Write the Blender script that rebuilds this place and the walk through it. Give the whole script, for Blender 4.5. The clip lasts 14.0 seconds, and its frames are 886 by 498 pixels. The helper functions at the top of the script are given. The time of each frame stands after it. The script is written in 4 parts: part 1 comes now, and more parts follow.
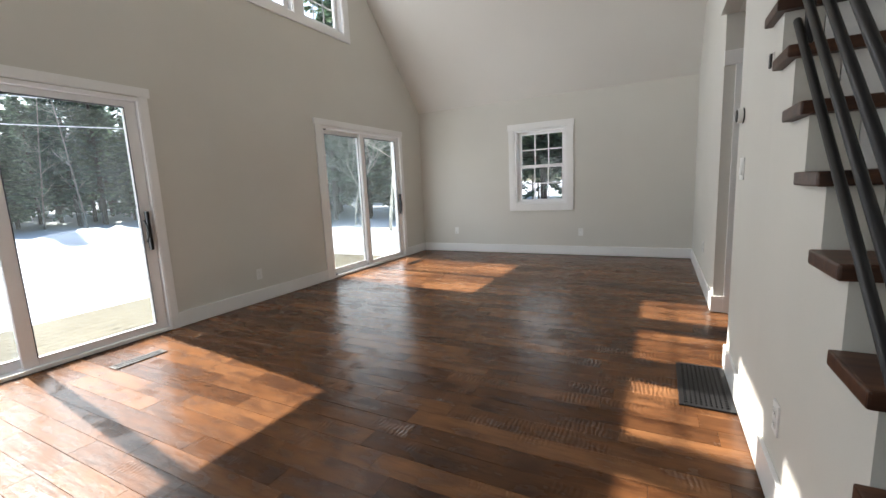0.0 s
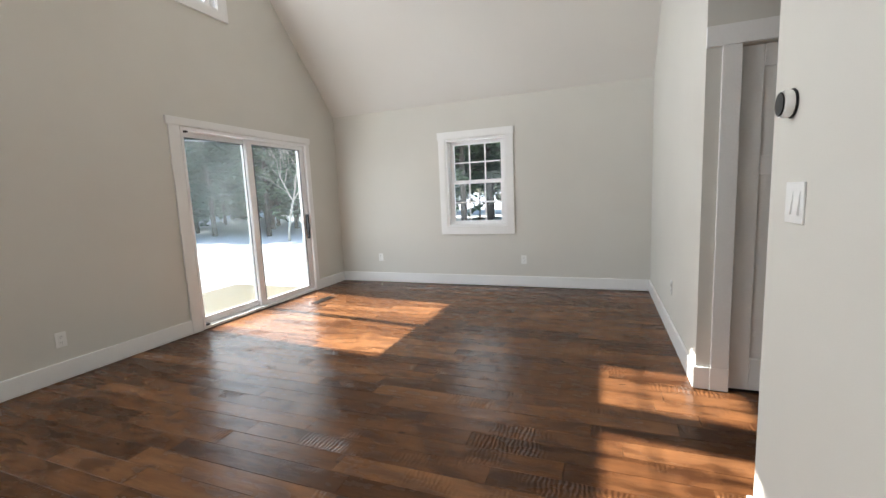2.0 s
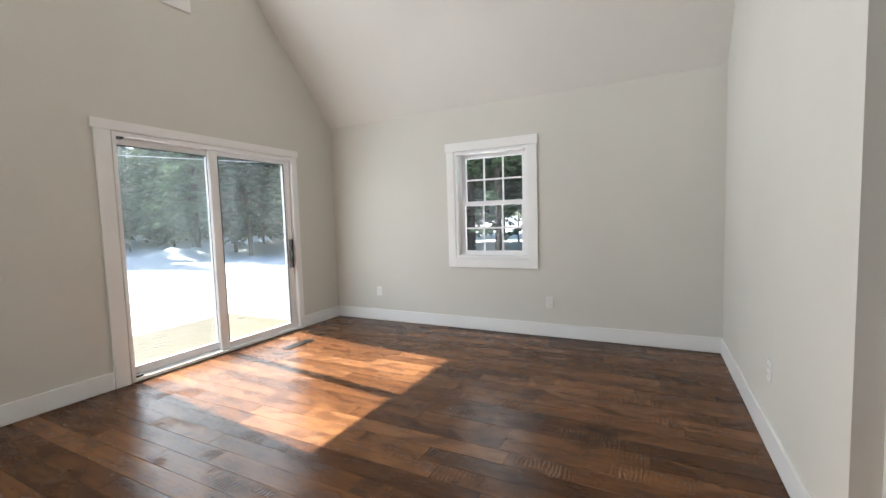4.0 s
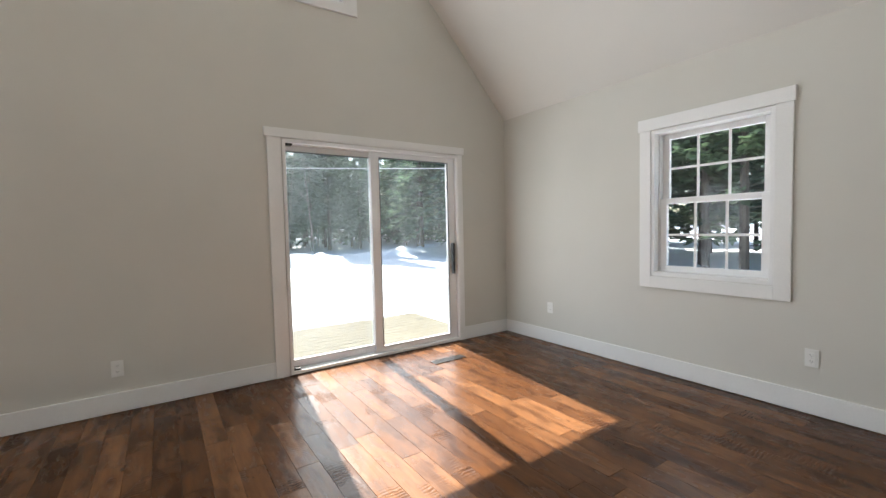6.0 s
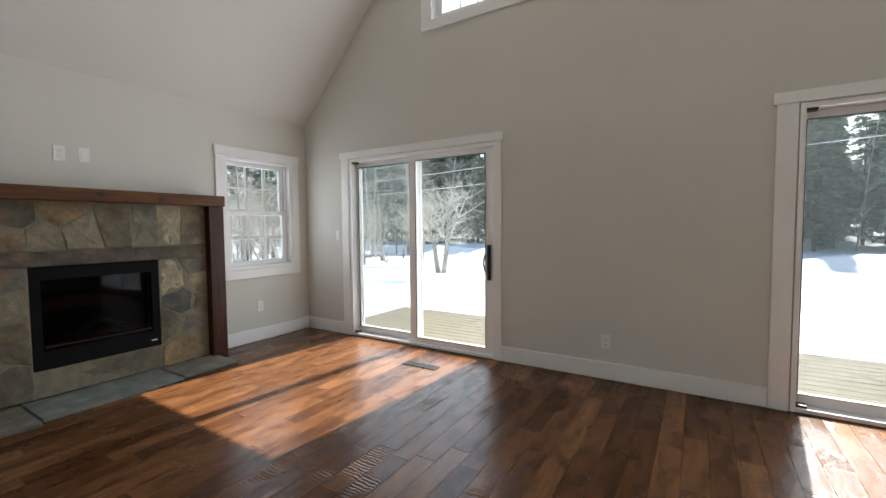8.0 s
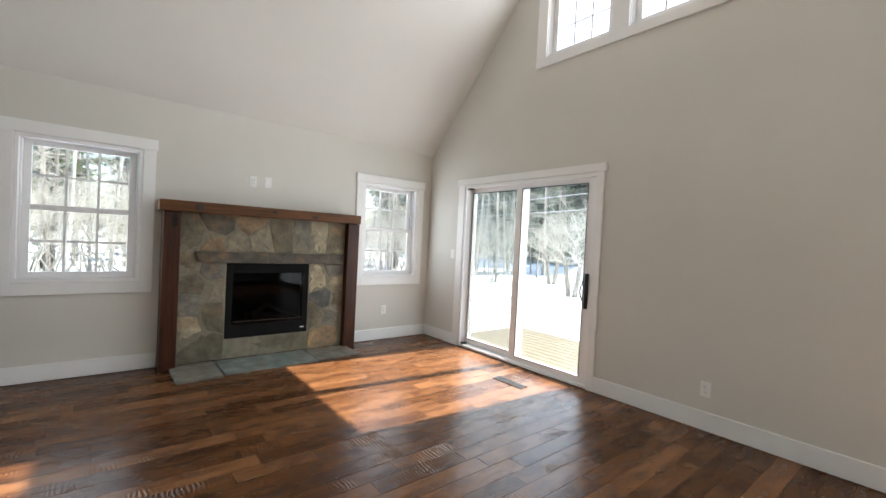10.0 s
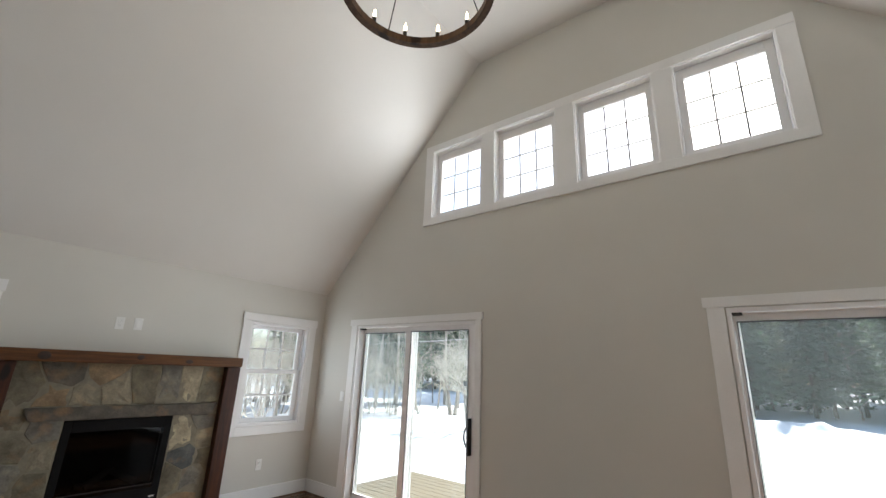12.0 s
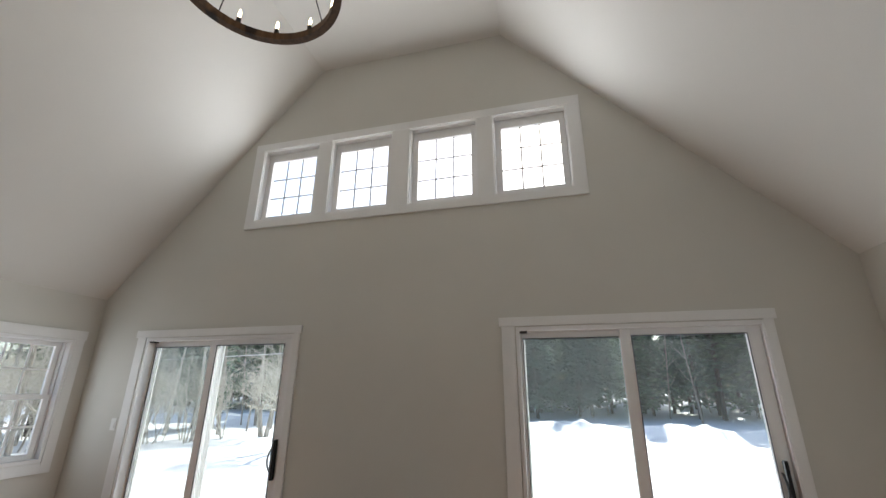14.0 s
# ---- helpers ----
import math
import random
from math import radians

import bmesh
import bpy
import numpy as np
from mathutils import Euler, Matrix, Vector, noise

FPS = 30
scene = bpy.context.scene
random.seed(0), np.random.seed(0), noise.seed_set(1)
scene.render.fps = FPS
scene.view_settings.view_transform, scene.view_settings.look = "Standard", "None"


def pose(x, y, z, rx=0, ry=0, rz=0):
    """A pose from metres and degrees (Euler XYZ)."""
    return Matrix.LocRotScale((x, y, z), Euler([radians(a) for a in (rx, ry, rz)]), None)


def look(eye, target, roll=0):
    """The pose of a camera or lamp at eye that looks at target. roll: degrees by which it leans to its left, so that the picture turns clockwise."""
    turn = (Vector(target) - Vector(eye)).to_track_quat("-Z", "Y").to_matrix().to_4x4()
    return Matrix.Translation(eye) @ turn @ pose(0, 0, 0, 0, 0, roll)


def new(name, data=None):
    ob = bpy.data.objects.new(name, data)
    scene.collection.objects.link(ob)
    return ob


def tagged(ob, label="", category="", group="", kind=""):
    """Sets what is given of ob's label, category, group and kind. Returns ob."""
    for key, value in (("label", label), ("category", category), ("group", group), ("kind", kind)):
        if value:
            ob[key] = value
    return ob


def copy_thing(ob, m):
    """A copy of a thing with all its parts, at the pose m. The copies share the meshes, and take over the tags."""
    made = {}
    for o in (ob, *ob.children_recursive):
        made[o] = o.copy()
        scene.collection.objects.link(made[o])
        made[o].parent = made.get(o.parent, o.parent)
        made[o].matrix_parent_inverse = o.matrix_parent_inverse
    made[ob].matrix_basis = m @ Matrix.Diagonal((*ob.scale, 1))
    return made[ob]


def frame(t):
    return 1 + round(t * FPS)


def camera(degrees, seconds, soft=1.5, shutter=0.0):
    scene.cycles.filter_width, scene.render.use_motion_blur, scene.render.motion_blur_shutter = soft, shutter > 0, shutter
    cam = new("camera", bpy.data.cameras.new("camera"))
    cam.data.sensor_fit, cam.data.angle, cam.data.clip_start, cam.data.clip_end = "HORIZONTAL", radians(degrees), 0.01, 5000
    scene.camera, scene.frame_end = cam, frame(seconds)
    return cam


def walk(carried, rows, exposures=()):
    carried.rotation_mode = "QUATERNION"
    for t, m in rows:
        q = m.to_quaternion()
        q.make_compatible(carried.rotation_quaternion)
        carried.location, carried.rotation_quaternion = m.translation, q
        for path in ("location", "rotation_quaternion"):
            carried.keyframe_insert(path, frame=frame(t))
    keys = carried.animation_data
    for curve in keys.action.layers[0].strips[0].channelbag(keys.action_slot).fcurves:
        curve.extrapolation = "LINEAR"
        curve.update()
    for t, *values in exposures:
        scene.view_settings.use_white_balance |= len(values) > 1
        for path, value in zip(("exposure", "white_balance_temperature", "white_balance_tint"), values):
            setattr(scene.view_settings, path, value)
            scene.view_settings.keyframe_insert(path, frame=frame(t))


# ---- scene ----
cam = camera(93.66, 14.0)
# seconds, x, y, z, yaw, pitch, roll
ROWS = [
    (0.0, 3.966, 0.493, 1.193, 27.72, -8.60, -2.72),
    (0.5, 3.915, 0.785, 1.213, 24.97, -8.49, -2.74),
    (1.0, 3.897, 1.095, 1.240, 22.75, -8.38, -2.80),
    (1.5, 3.863, 1.448, 1.262, 21.75, -7.80, -2.70),
    (2.0, 3.843, 1.784, 1.274, 21.10, -7.34, -2.55),
    (2.5, 3.854, 2.123, 1.283, 22.31, -6.60, -2.10),
    (2.7, 3.856, 2.255, 1.284, 22.65, -6.10, -2.05),
    (4.8, 3.795, 3.327, 1.265, 34.50, -2.60, -1.45),
    (5.0, 3.785, 3.423, 1.262, 37.50, -2.55, -1.50),
    (5.5, 3.775, 3.670, 1.266, 46.40, -2.72, -1.45),
    (6.0, 3.723, 3.882, 1.260, 55.85, -2.85, -1.28),
    (6.5, 3.632, 4.062, 1.258, 65.84, -2.82, -1.12),
    (7.0, 3.545, 4.155, 1.262, 80.55, -2.92, -0.60),
    (7.5, 3.543, 4.215, 1.262, 101.37, -2.78, -0.38),
    (8.0, 3.578, 4.222, 1.270, 121.65, -3.05, -0.45),
    (8.5, 3.614, 4.240, 1.270, 137.46, -3.67, -0.35),
    (10.8, 3.554, 4.950, 1.424, 140.33, 0.88, 3.37),
    (11.0, 3.581, 4.969, 1.452, 137.93, 3.16, 3.24),
    (11.5, 3.633, 4.998, 1.512, 132.64, 9.80, 2.75),
    (12.0, 3.653, 5.020, 1.540, 128.58, 16.28, 2.30),
    (12.5, 3.666, 5.042, 1.556, 124.76, 21.07, 2.02),
    (13.0, 3.668, 5.064, 1.556, 119.91, 23.34, 1.62),
    (13.5, 3.662, 5.086, 1.550, 113.05, 22.46, 0.95),
    (14.0, 3.651, 5.106, 1.547, 105.20, 18.61, 0.37),
]
EXPOSURES = [(0.0, 1.85), (0.5, 1.85), (1.0, 1.9), (1.5, 2.12), (2.0, 2.28), (2.5, 2.35), (5.0, 2.22), (6.0, 2.08), (6.8, 1.75), (7.5, 1.3), (8.0, 1.7), (8.5, 2.14), (11.0, 2.25), (11.5, 1.98), (12.0, 1.73), (13.0, 1.5), (14.0, 1.43)]
walk(cam, [(t, pose(x, y, z, 90 + pitch, 0, yaw) @ pose(0, 0, 0, 0, 0, roll)) for t, x, y, z, yaw, pitch, roll in ROWS], EXPOSURES)

# ---- daylight: late winter sun through the gable doors and the high windows ----
SUN_WAY = Vector((1.0, -0.105, -0.87)).normalized()
world = bpy.data.worlds.new("winter_sky")
scene.world = world
world.use_nodes = True
wn = world.node_tree.nodes
sky = wn.new("ShaderNodeTexSky")
sky.sky_type = "NISHITA"
sky.sun_disc = False
sky.sun_elevation = math.asin(-SUN_WAY.z)
sky.sun_rotation = math.atan2(-SUN_WAY.x, -SUN_WAY.y)
sky.dust_density, sky.ozone_density = 1.6, 1.0
world.node_tree.links.new(sky.outputs[0], wn["Background"].inputs[0])
wn["Background"].inputs[1].default_value = 0.15
sun = new("sun", bpy.data.lights.new("sun", "SUN"))
sun.data.energy, sun.data.angle, sun.data.color = 5.0, radians(0.6), (1.0, 0.94, 0.86)
sun.matrix_world = look((-8, 4.5, 9), Vector((-8, 4.5, 9)) + SUN_WAY)
# the open sky's light in the four high windows
for c in (2.28, 3.175, 4.105, 5.0):
    lamp = new("sky_light", bpy.data.lights.new("sky_light", "AREA"))
    lamp.data.shape, lamp.data.size, lamp.data.size_y, lamp.data.energy, lamp.data.color = "RECTANGLE", 0.62, 0.80, 3.3, (0.92, 0.96, 1.0)
    lamp.matrix_world = look((-0.004, c, 3.75), (1, c, 3.75))
# snow light and sky light in the openings of the glass doors and the side windows
for eye, way, w, h, power in (
    ((-0.008, 1.68, 1.06), (1, 0, 0), 1.70, 1.88, 6.5), ((-0.008, 5.695, 1.06), (1, 0, 0), 1.70, 1.88, 6.5),
    ((2.225, 7.318, 1.43), (0, -1, 0), 0.72, 1.10, 1.1), ((0.65, 0.007, 1.43), (0, 1, 0), 0.72, 1.10, 1.6), ((3.741, 0.007, 1.43), (0, 1, 0), 0.72, 1.10, 1.9),
):
    lamp = new("sky_light", bpy.data.lights.new("sky_light", "AREA"))
    lamp.data.shape, lamp.data.size, lamp.data.size_y, lamp.data.energy, lamp.data.color = "RECTANGLE", w, h, power, (0.86, 0.94, 1.0)
    lamp.matrix_world = look(eye, Vector(eye) + Vector(way))


# ---- materials ----
def shader(name, rough=0.5, metal=0.0):
    m = bpy.data.materials.new(name)
    m.use_nodes = True
    b = m.node_tree.nodes["Principled BSDF"]
    b.inputs["Roughness"].default_value, b.inputs["Metallic"].default_value = rough, metal
    return m, m.node_tree.nodes, m.node_tree.links, b


def coords(ns, ls, scale=(1, 1, 1), kind="Object", shift=False):
    """Texture coordinates in metres; shift: moved by chance from piece to piece."""
    tc, mp = ns.new("ShaderNodeTexCoord"), ns.new("ShaderNodeMapping")
    ls.new(tc.outputs[kind], mp.inputs["Vector"])
    mp.inputs["Scale"].default_value = scale
    if shift:
        oi, mul = ns.new("ShaderNodeObjectInfo"), ns.new("ShaderNodeMath")
        mul.operation, mul.inputs[1].default_value = "MULTIPLY", 37.0
        ls.new(oi.outputs["Random"], mul.inputs[0])
        ls.new(mul.outputs[0], mp.inputs["Location"])
    return mp.outputs[0]


def fuzz(ns, ls, vec, scale, detail=4.0, rough=0.55):
    n = ns.new("ShaderNodeTexNoise")
    n.inputs["Scale"].default_value, n.inputs["Detail"].default_value, n.inputs["Roughness"].default_value = scale, detail, rough
    ls.new(vec, n.inputs["Vector"])
    return n.outputs["Fac"]


def ramp(ns, ls, fac, stops):
    r = ns.new("ShaderNodeValToRGB")
    while len(r.color_ramp.elements) < len(stops):
        r.color_ramp.elements.new(0.5)
    for e, (p, c) in zip(r.color_ramp.elements, stops):
        e.position, e.color = p, (*c, 1)
    ls.new(fac, r.inputs["Fac"])
    return r.outputs["Color"]


def blend(ns, ls, a, b, fac, mode="MIX"):
    x = ns.new("ShaderNodeMix")
    x.data_type, x.blend_type = "RGBA", mode
    for sock, v in ((x.inputs[0], fac), (x.inputs[6], a), (x.inputs[7], b)):
        if isinstance(v, (int, float)):
            sock.default_value = v
        elif isinstance(v, tuple):
            sock.default_value = (*v, 1)
        else:
            ls.new(v, sock)
    return x.outputs[2]


def bump(ns, ls, b, height, strength, distance):
    n = ns.new("ShaderNodeBump")
    n.inputs["Strength"].default_value, n.inputs["Distance"].default_value = strength, distance
    ls.new(height, n.inputs["Height"])
    ls.new(n.outputs[0], b.inputs["Normal"])


def plain(name, c, var=0.06, scale=3.0, rough=0.5, metal=0.0, grain=120.0, relief=0.0006):
    """Paint, plastic or metal with faint mottling at two scales and fine relief."""
    m, ns, ls, b = shader(name, rough, metal)
    v = coords(ns, ls)
    lo = tuple(x * (1 - var) for x in c)
    hi = tuple(min(1, x * (1 + var)) for x in c)
    col = ramp(ns, ls, fuzz(ns, ls, v, scale), [(0.35, lo), (0.65, hi)])
    fine = fuzz(ns, ls, v, grain, 2)
    ls.new(blend(ns, ls, col, ramp(ns, ls, fine, [(0.3, (0.9,) * 3), (0.7, (1,) * 3)]), 0.3, "MULTIPLY"), b.inputs["Base Color"])
    bump(ns, ls, b, fine, 0.25, relief)
    return m


M_WALL = plain("greige_wall_paint", (0.618, 0.604, 0.556), 0.025, 0.8, 0.75, 0, 260, 0.0008)
M_CEIL = plain("ceiling_paint", (0.715, 0.70, 0.665), 0.02, 0.8, 0.8, 0, 200, 0.0008)
M_TRIM = plain("white_trim_paint", (0.80, 0.80, 0.79), 0.02, 2.0, 0.32, 0, 90, 0.0004)
M_VINYL = plain("white_vinyl", (0.82, 0.82, 0.82), 0.015, 2.0, 0.35, 0, 150, 0.0002)
M_PLATE = plain("white_plastic", (0.78, 0.78, 0.76), 0.02, 9, 0.3, 0, 300, 0.0001)
M_DARK = plain("black_metal", (0.012, 0.012, 0.013), 0.2, 6, 0.42, 0.3, 200, 0.0003)
M_SEAL = plain("grey_seal", (0.05, 0.055, 0.065), 0.1, 6, 0.5)
M_REG = plain("bronze_register", (0.045, 0.040, 0.036), 0.2, 20, 0.35, 0.6, 200, 0.0002)
M_FIREBOX = plain("matt_black_firebox", (0.006, 0.006, 0.0065), 0.2, 6, 0.75, 0.0, 150, 0.0004)
M_FIREBOX.node_tree.nodes["Principled BSDF"].inputs["Specular IOR Level"].default_value = 0.12
M_LOG = plain("ceramic_log", (0.035, 0.028, 0.022), 0.5, 14, 0.9, 0, 60, 0.004)
M_SUB = plain("subfloor", (0.03, 0.02, 0.014), 0.2, 6, 0.8)
M_GRID = plain("grey_grille", (0.26, 0.26, 0.26), 0.03, 6, 0.5)
M_WIRE = plain("wire", (0.65, 0.65, 0.65), 0.05, 6, 0.6)


def glass(name, tint, haze=0.0, ior=1.45):
    """Thin pane: clear through, mirror gloss at a slant, and a pale teal film that adds glare haze, lit by the sun."""
    m, ns, ls, b = shader(name)
    t, g, mix, f = (ns.new("ShaderNode" + k) for k in ("BsdfTransparent", "BsdfGlossy", "MixShader", "Fresnel"))
    t.inputs["Color"].default_value = (*tint, 1)
    g.inputs["Roughness"].default_value = 0.0
    f.inputs["IOR"].default_value = ior
    through_it = t.outputs[0]
    # glare haze over the outdoor view, put into the pane as a streaky teal film
    if haze:
        d, film = ns.new("ShaderNodeBsdfTranslucent"), ns.new("ShaderNodeMixShader")
        d.inputs["Color"].default_value = (0.74, 0.88, 0.92, 1)
        haze_share = ramp(ns, ls, fuzz(ns, ls, coords(ns, ls, (3, 1, 0.8)), 1.6, 5), [(0.3, (haze * 0.5,) * 3), (0.7, (haze * 1.6,) * 3)])
        ls.new(haze_share, film.inputs[0]), ls.new(t.outputs[0], film.inputs[1]), ls.new(d.outputs[0], film.inputs[2])
        through_it = film.outputs[0]
    ls.new(f.outputs[0], mix.inputs[0]), ls.new(through_it, mix.inputs[1]), ls.new(g.outputs[0], mix.inputs[2])
    ls.new(mix.outputs[0], ns["Material Output"].inputs["Surface"])
    return m


M_SMOKED = glass("smoked_fire_glass", (0.10, 0.10, 0.10), ior=1.22)
# window and door tints darken the too bright outdoor view; high panes stay clear
M_GLASS = glass("window_glass", (0.60, 0.635, 0.64), 0.008)
M_CLEAR = glass("clear_high_glass", (0.93, 0.95, 0.95))
M_DOORGLASS = glass("view_dimming_door_glass", (0.58, 0.635, 0.64), 0.018)


def screen_mesh():
    m, ns, ls, b = shader("insect_screen", 0.8)
    b.inputs["Base Color"].default_value = (0.14, 0.185, 0.20, 1)
    t, mix = ns.new("ShaderNodeBsdfTransparent"), ns.new("ShaderNodeMixShader")
    mix.inputs[0].default_value = 0.22
    ls.new(t.outputs[0], mix.inputs[1]), ls.new(b.outputs[0], mix.inputs[2])
    ls.new(mix.outputs[0], ns["Material Output"].inputs["Surface"])
    return m


M_SCREEN = screen_mesh()


def floor_wood():
    """Dark stained, hand-scraped maple planks: each its own tone, figure, knots and scraper chatter."""
    m, ns, ls, b = shader("stained_maple_plank", 0.34)
    v = coords(ns, ls, shift=True)
    vg = coords(ns, ls, (1.2, 14, 14), shift=True)
    vb = coords(ns, ls, (1.0, 2.6, 1), shift=True)
    oi = ns.new("ShaderNodeObjectInfo")
    tone = ramp(ns, ls, oi.outputs["Random"], [(0.0, (0.068, 0.029, 0.012)), (0.35, (0.102, 0.045, 0.019)), (0.7, (0.134, 0.062, 0.027)), (1.0, (0.19, 0.092, 0.042))])
    grain = fuzz(ns, ls, vg, 3.0, 6, 0.62)
    c = blend(ns, ls, tone, ramp(ns, ls, grain, [(0.3, (0.62, 0.55, 0.5)), (0.62, (1.12, 1.08, 1.02))]), 0.75, "MULTIPLY")
    cloud = fuzz(ns, ls, vb, 4.5, 3)
    c = blend(ns, ls, c, ramp(ns, ls, cloud, [(0.36, (0.40, 0.34, 0.3)), (0.52, (1, 1, 1)), (0.75, (1.35, 1.27, 1.15))]), 0.7, "MULTIPLY")
    knot = fuzz(ns, ls, vb, 9.0, 1)
    c = blend(ns, ls, c, (0.022, 0.010, 0.005), ramp(ns, ls, knot, [(0.72, (0, 0, 0)), (0.80, (0.7,) * 3)]))
    ls.new(c, b.inputs["Base Color"])
    b.inputs["Specular IOR Level"].default_value = 0.17
    # chatter: fine ripples across the plank, in patches
    wv = ns.new("ShaderNodeTexWave")
    wv.inputs["Scale"].default_value, wv.inputs["Distortion"].default_value, wv.inputs["Detail"].default_value = 14.0, 5.0, 2.0
    wv.inputs["Detail Scale"].default_value = 1.2
    ls.new(v, wv.inputs["Vector"])
    patch = ramp(ns, ls, fuzz(ns, ls, v, 2.4, 2), [(0.56, (0, 0, 0)), (0.68, (1, 1, 1))])
    chatter = blend(ns, ls, (0.5, 0.5, 0.5), wv.outputs["Color"], patch)
    h = blend(ns, ls, chatter, blend(ns, ls, grain, fuzz(ns, ls, vb, 7, 2), 0.6), 0.55)
    bump(ns, ls, b, h, 1.0, 0.0055)
    ls.new(ramp(ns, ls, cloud, [(0.3, (0.32,) * 3), (0.7, (0.20,) * 3)]), b.inputs["Roughness"])
    return m


M_FLOOR = floor_wood()


def timber(name, dark, mid, light, axis=0, rough=0.5):
    """Stained timber with grain along one axis, streaks and knots."""
    m, ns, ls, b = shader(name, rough)
    b.inputs["Specular IOR Level"].default_value = 0.3
    s = [16, 16, 16]
    s[axis] = 1.1
    k = [5, 5, 5]
    k[axis] = 2.0
    grain = fuzz(ns, ls, coords(ns, ls, tuple(s), shift=True), 2.2, 6, 0.65)
    c = ramp(ns, ls, grain, [(0.28, dark), (0.5, mid), (0.74, light)])
    knot = fuzz(ns, ls, coords(ns, ls, tuple(k), shift=True), 1.6, 1)
    c = blend(ns, ls, c, tuple(x * 0.2 for x in dark), ramp(ns, ls, knot, [(0.68, (0, 0, 0)), (0.75, (0.9,) * 3)]))
    ls.new(c, b.inputs["Base Color"])
    bump(ns, ls, b, grain, 0.35, 0.0015)
    return m


M_MANTEL = timber("stained_fir_mantel", (0.030, 0.010, 0.0025), (0.092, 0.034, 0.008), (0.16, 0.066, 0.017), 0, 0.42)
M_POST = timber("stained_fir_post", (0.016, 0.004, 0.001), (0.042, 0.011, 0.003), (0.080, 0.023, 0.006), 2, 0.42)
M_KNOT = plain("dark_knot", (0.022, 0.008, 0.003), 0.4, 40, 0.5, 0, 90, 0.001)
M_TREAD = timber("dark_stained_tread", (0.025, 0.010, 0.006), (0.06, 0.024, 0.012), (0.11, 0.048, 0.024), 0, 0.38)
M_RING = timber("brown_wood_ring", (0.035, 0.018, 0.009), (0.075, 0.04, 0.02), (0.12, 0.065, 0.033), 2, 0.55)
M_DECK = timber("pine_deck_board", (0.12, 0.096, 0.06), (0.17, 0.14, 0.092), (0.22, 0.185, 0.13), 1, 0.75)


def stone(name, cols, rough=0.8):
    """Split fieldstone: its own tint by chance, mottling, rust and lichen blotches."""
    m, ns, ls, b = shader(name, rough)
    v = coords(ns, ls, shift=True)
    oi = ns.new("ShaderNodeObjectInfo")
    n = len(cols)
    base = ramp(ns, ls, oi.outputs["Random"], [(i / (n - 1), c) for i, c in enumerate(cols)])
    blot = fuzz(ns, ls, v, 8, 6, 0.6)
    c = blend(ns, ls, base, ramp(ns, ls, blot, [(0.3, (0.58, 0.58, 0.56)), (0.52, (1, 1, 1)), (0.72, (1.6, 1.55, 1.4))]), 0.95, "MULTIPLY")
    c = blend(ns, ls, c, (0.26, 0.15, 0.07), ramp(ns, ls, fuzz(ns, ls, v, 5, 4), [(0.56, (0, 0, 0)), (0.7, (0.6,) * 3)]))
    c = blend(ns, ls, c, ramp(ns, ls, fuzz(ns, ls, v, 70, 3), [(0.3, (0.7,) * 3), (0.7, (1.1,) * 3)]), 0.6, "MULTIPLY")
    ls.new(c, b.inputs["Base Color"])
    bump(ns, ls, b, fuzz(ns, ls, v, 16, 8, 0.65), 0.7, 0.012)
    return m


M_STONE = stone("fieldstone", [(0.13, 0.115, 0.08), (0.21, 0.18, 0.12)])
TONES = {
    "olive": stone("olive_fieldstone", [(0.130, 0.115, 0.078), (0.16, 0.142, 0.097)]),
    "dark": stone("dark_fieldstone", [(0.085, 0.076, 0.058), (0.105, 0.094, 0.072)]),
    "tan": stone("rusty_fieldstone", [(0.225, 0.155, 0.085), (0.25, 0.18, 0.105)]),
    "light": stone("light_fieldstone", [(0.215, 0.188, 0.130), (0.25, 0.22, 0.155)]),
    "cream": stone("cream_fieldstone", [(0.32, 0.28, 0.19), (0.37, 0.325, 0.225)]),
    "grey": stone("grey_fieldstone", [(0.145, 0.138, 0.115), (0.18, 0.17, 0.14)]),
    "slate": stone("slate_fieldstone", [(0.075, 0.082, 0.078), (0.09, 0.098, 0.094)]),
}
M_LINTEL = stone("lintel_stone", [(0.085, 0.075, 0.06), (0.10, 0.09, 0.072)])
M_BLUESTONE = stone("bluestone", [(0.15, 0.185, 0.18), (0.18, 0.205, 0.19)], 0.55)
M_MORTAR = plain("mortar", (0.19, 0.17, 0.125), 0.15, 20, 0.9, 0, 90, 0.004)


def snow():
    m, ns, ls, b = shader("snow", 0.6)
    v = coords(ns, ls)
    ls.new(ramp(ns, ls, fuzz(ns, ls, v, 0.8, 6), [(0.3, (0.80, 0.83, 0.87)), (0.7, (0.90, 0.91, 0.93))]), b.inputs["Base Color"])
    bump(ns, ls, b, fuzz(ns, ls, v, 2.2, 8), 0.6, 0.08)
    return m


M_SNOW = snow()


def bark(name, lo, hi, scale):
    m, ns, ls, b = shader(name, 0.9)
    f = fuzz(ns, ls, coords(ns, ls, (6, 6, 1.6)), scale, 5)
    ls.new(ramp(ns, ls, f, [(0.35, lo), (0.65, hi)]), b.inputs["Base Color"])
    bump(ns, ls, b, f, 0.6, 0.02)
    return m


M_BARK = bark("conifer_bark", (0.035, 0.028, 0.023), (0.10, 0.085, 0.07), 2)
M_GREYBARK = bark("grey_bark", (0.20, 0.175, 0.145), (0.40, 0.36, 0.31), 2)
M_TWIG = bark("pale_twig_bark", (0.36, 0.33, 0.27), (0.64, 0.61, 0.53), 2)
M_BIRCH = bark("birch_bark", (0.34, 0.31, 0.27), (0.70, 0.67, 0.60), 3)


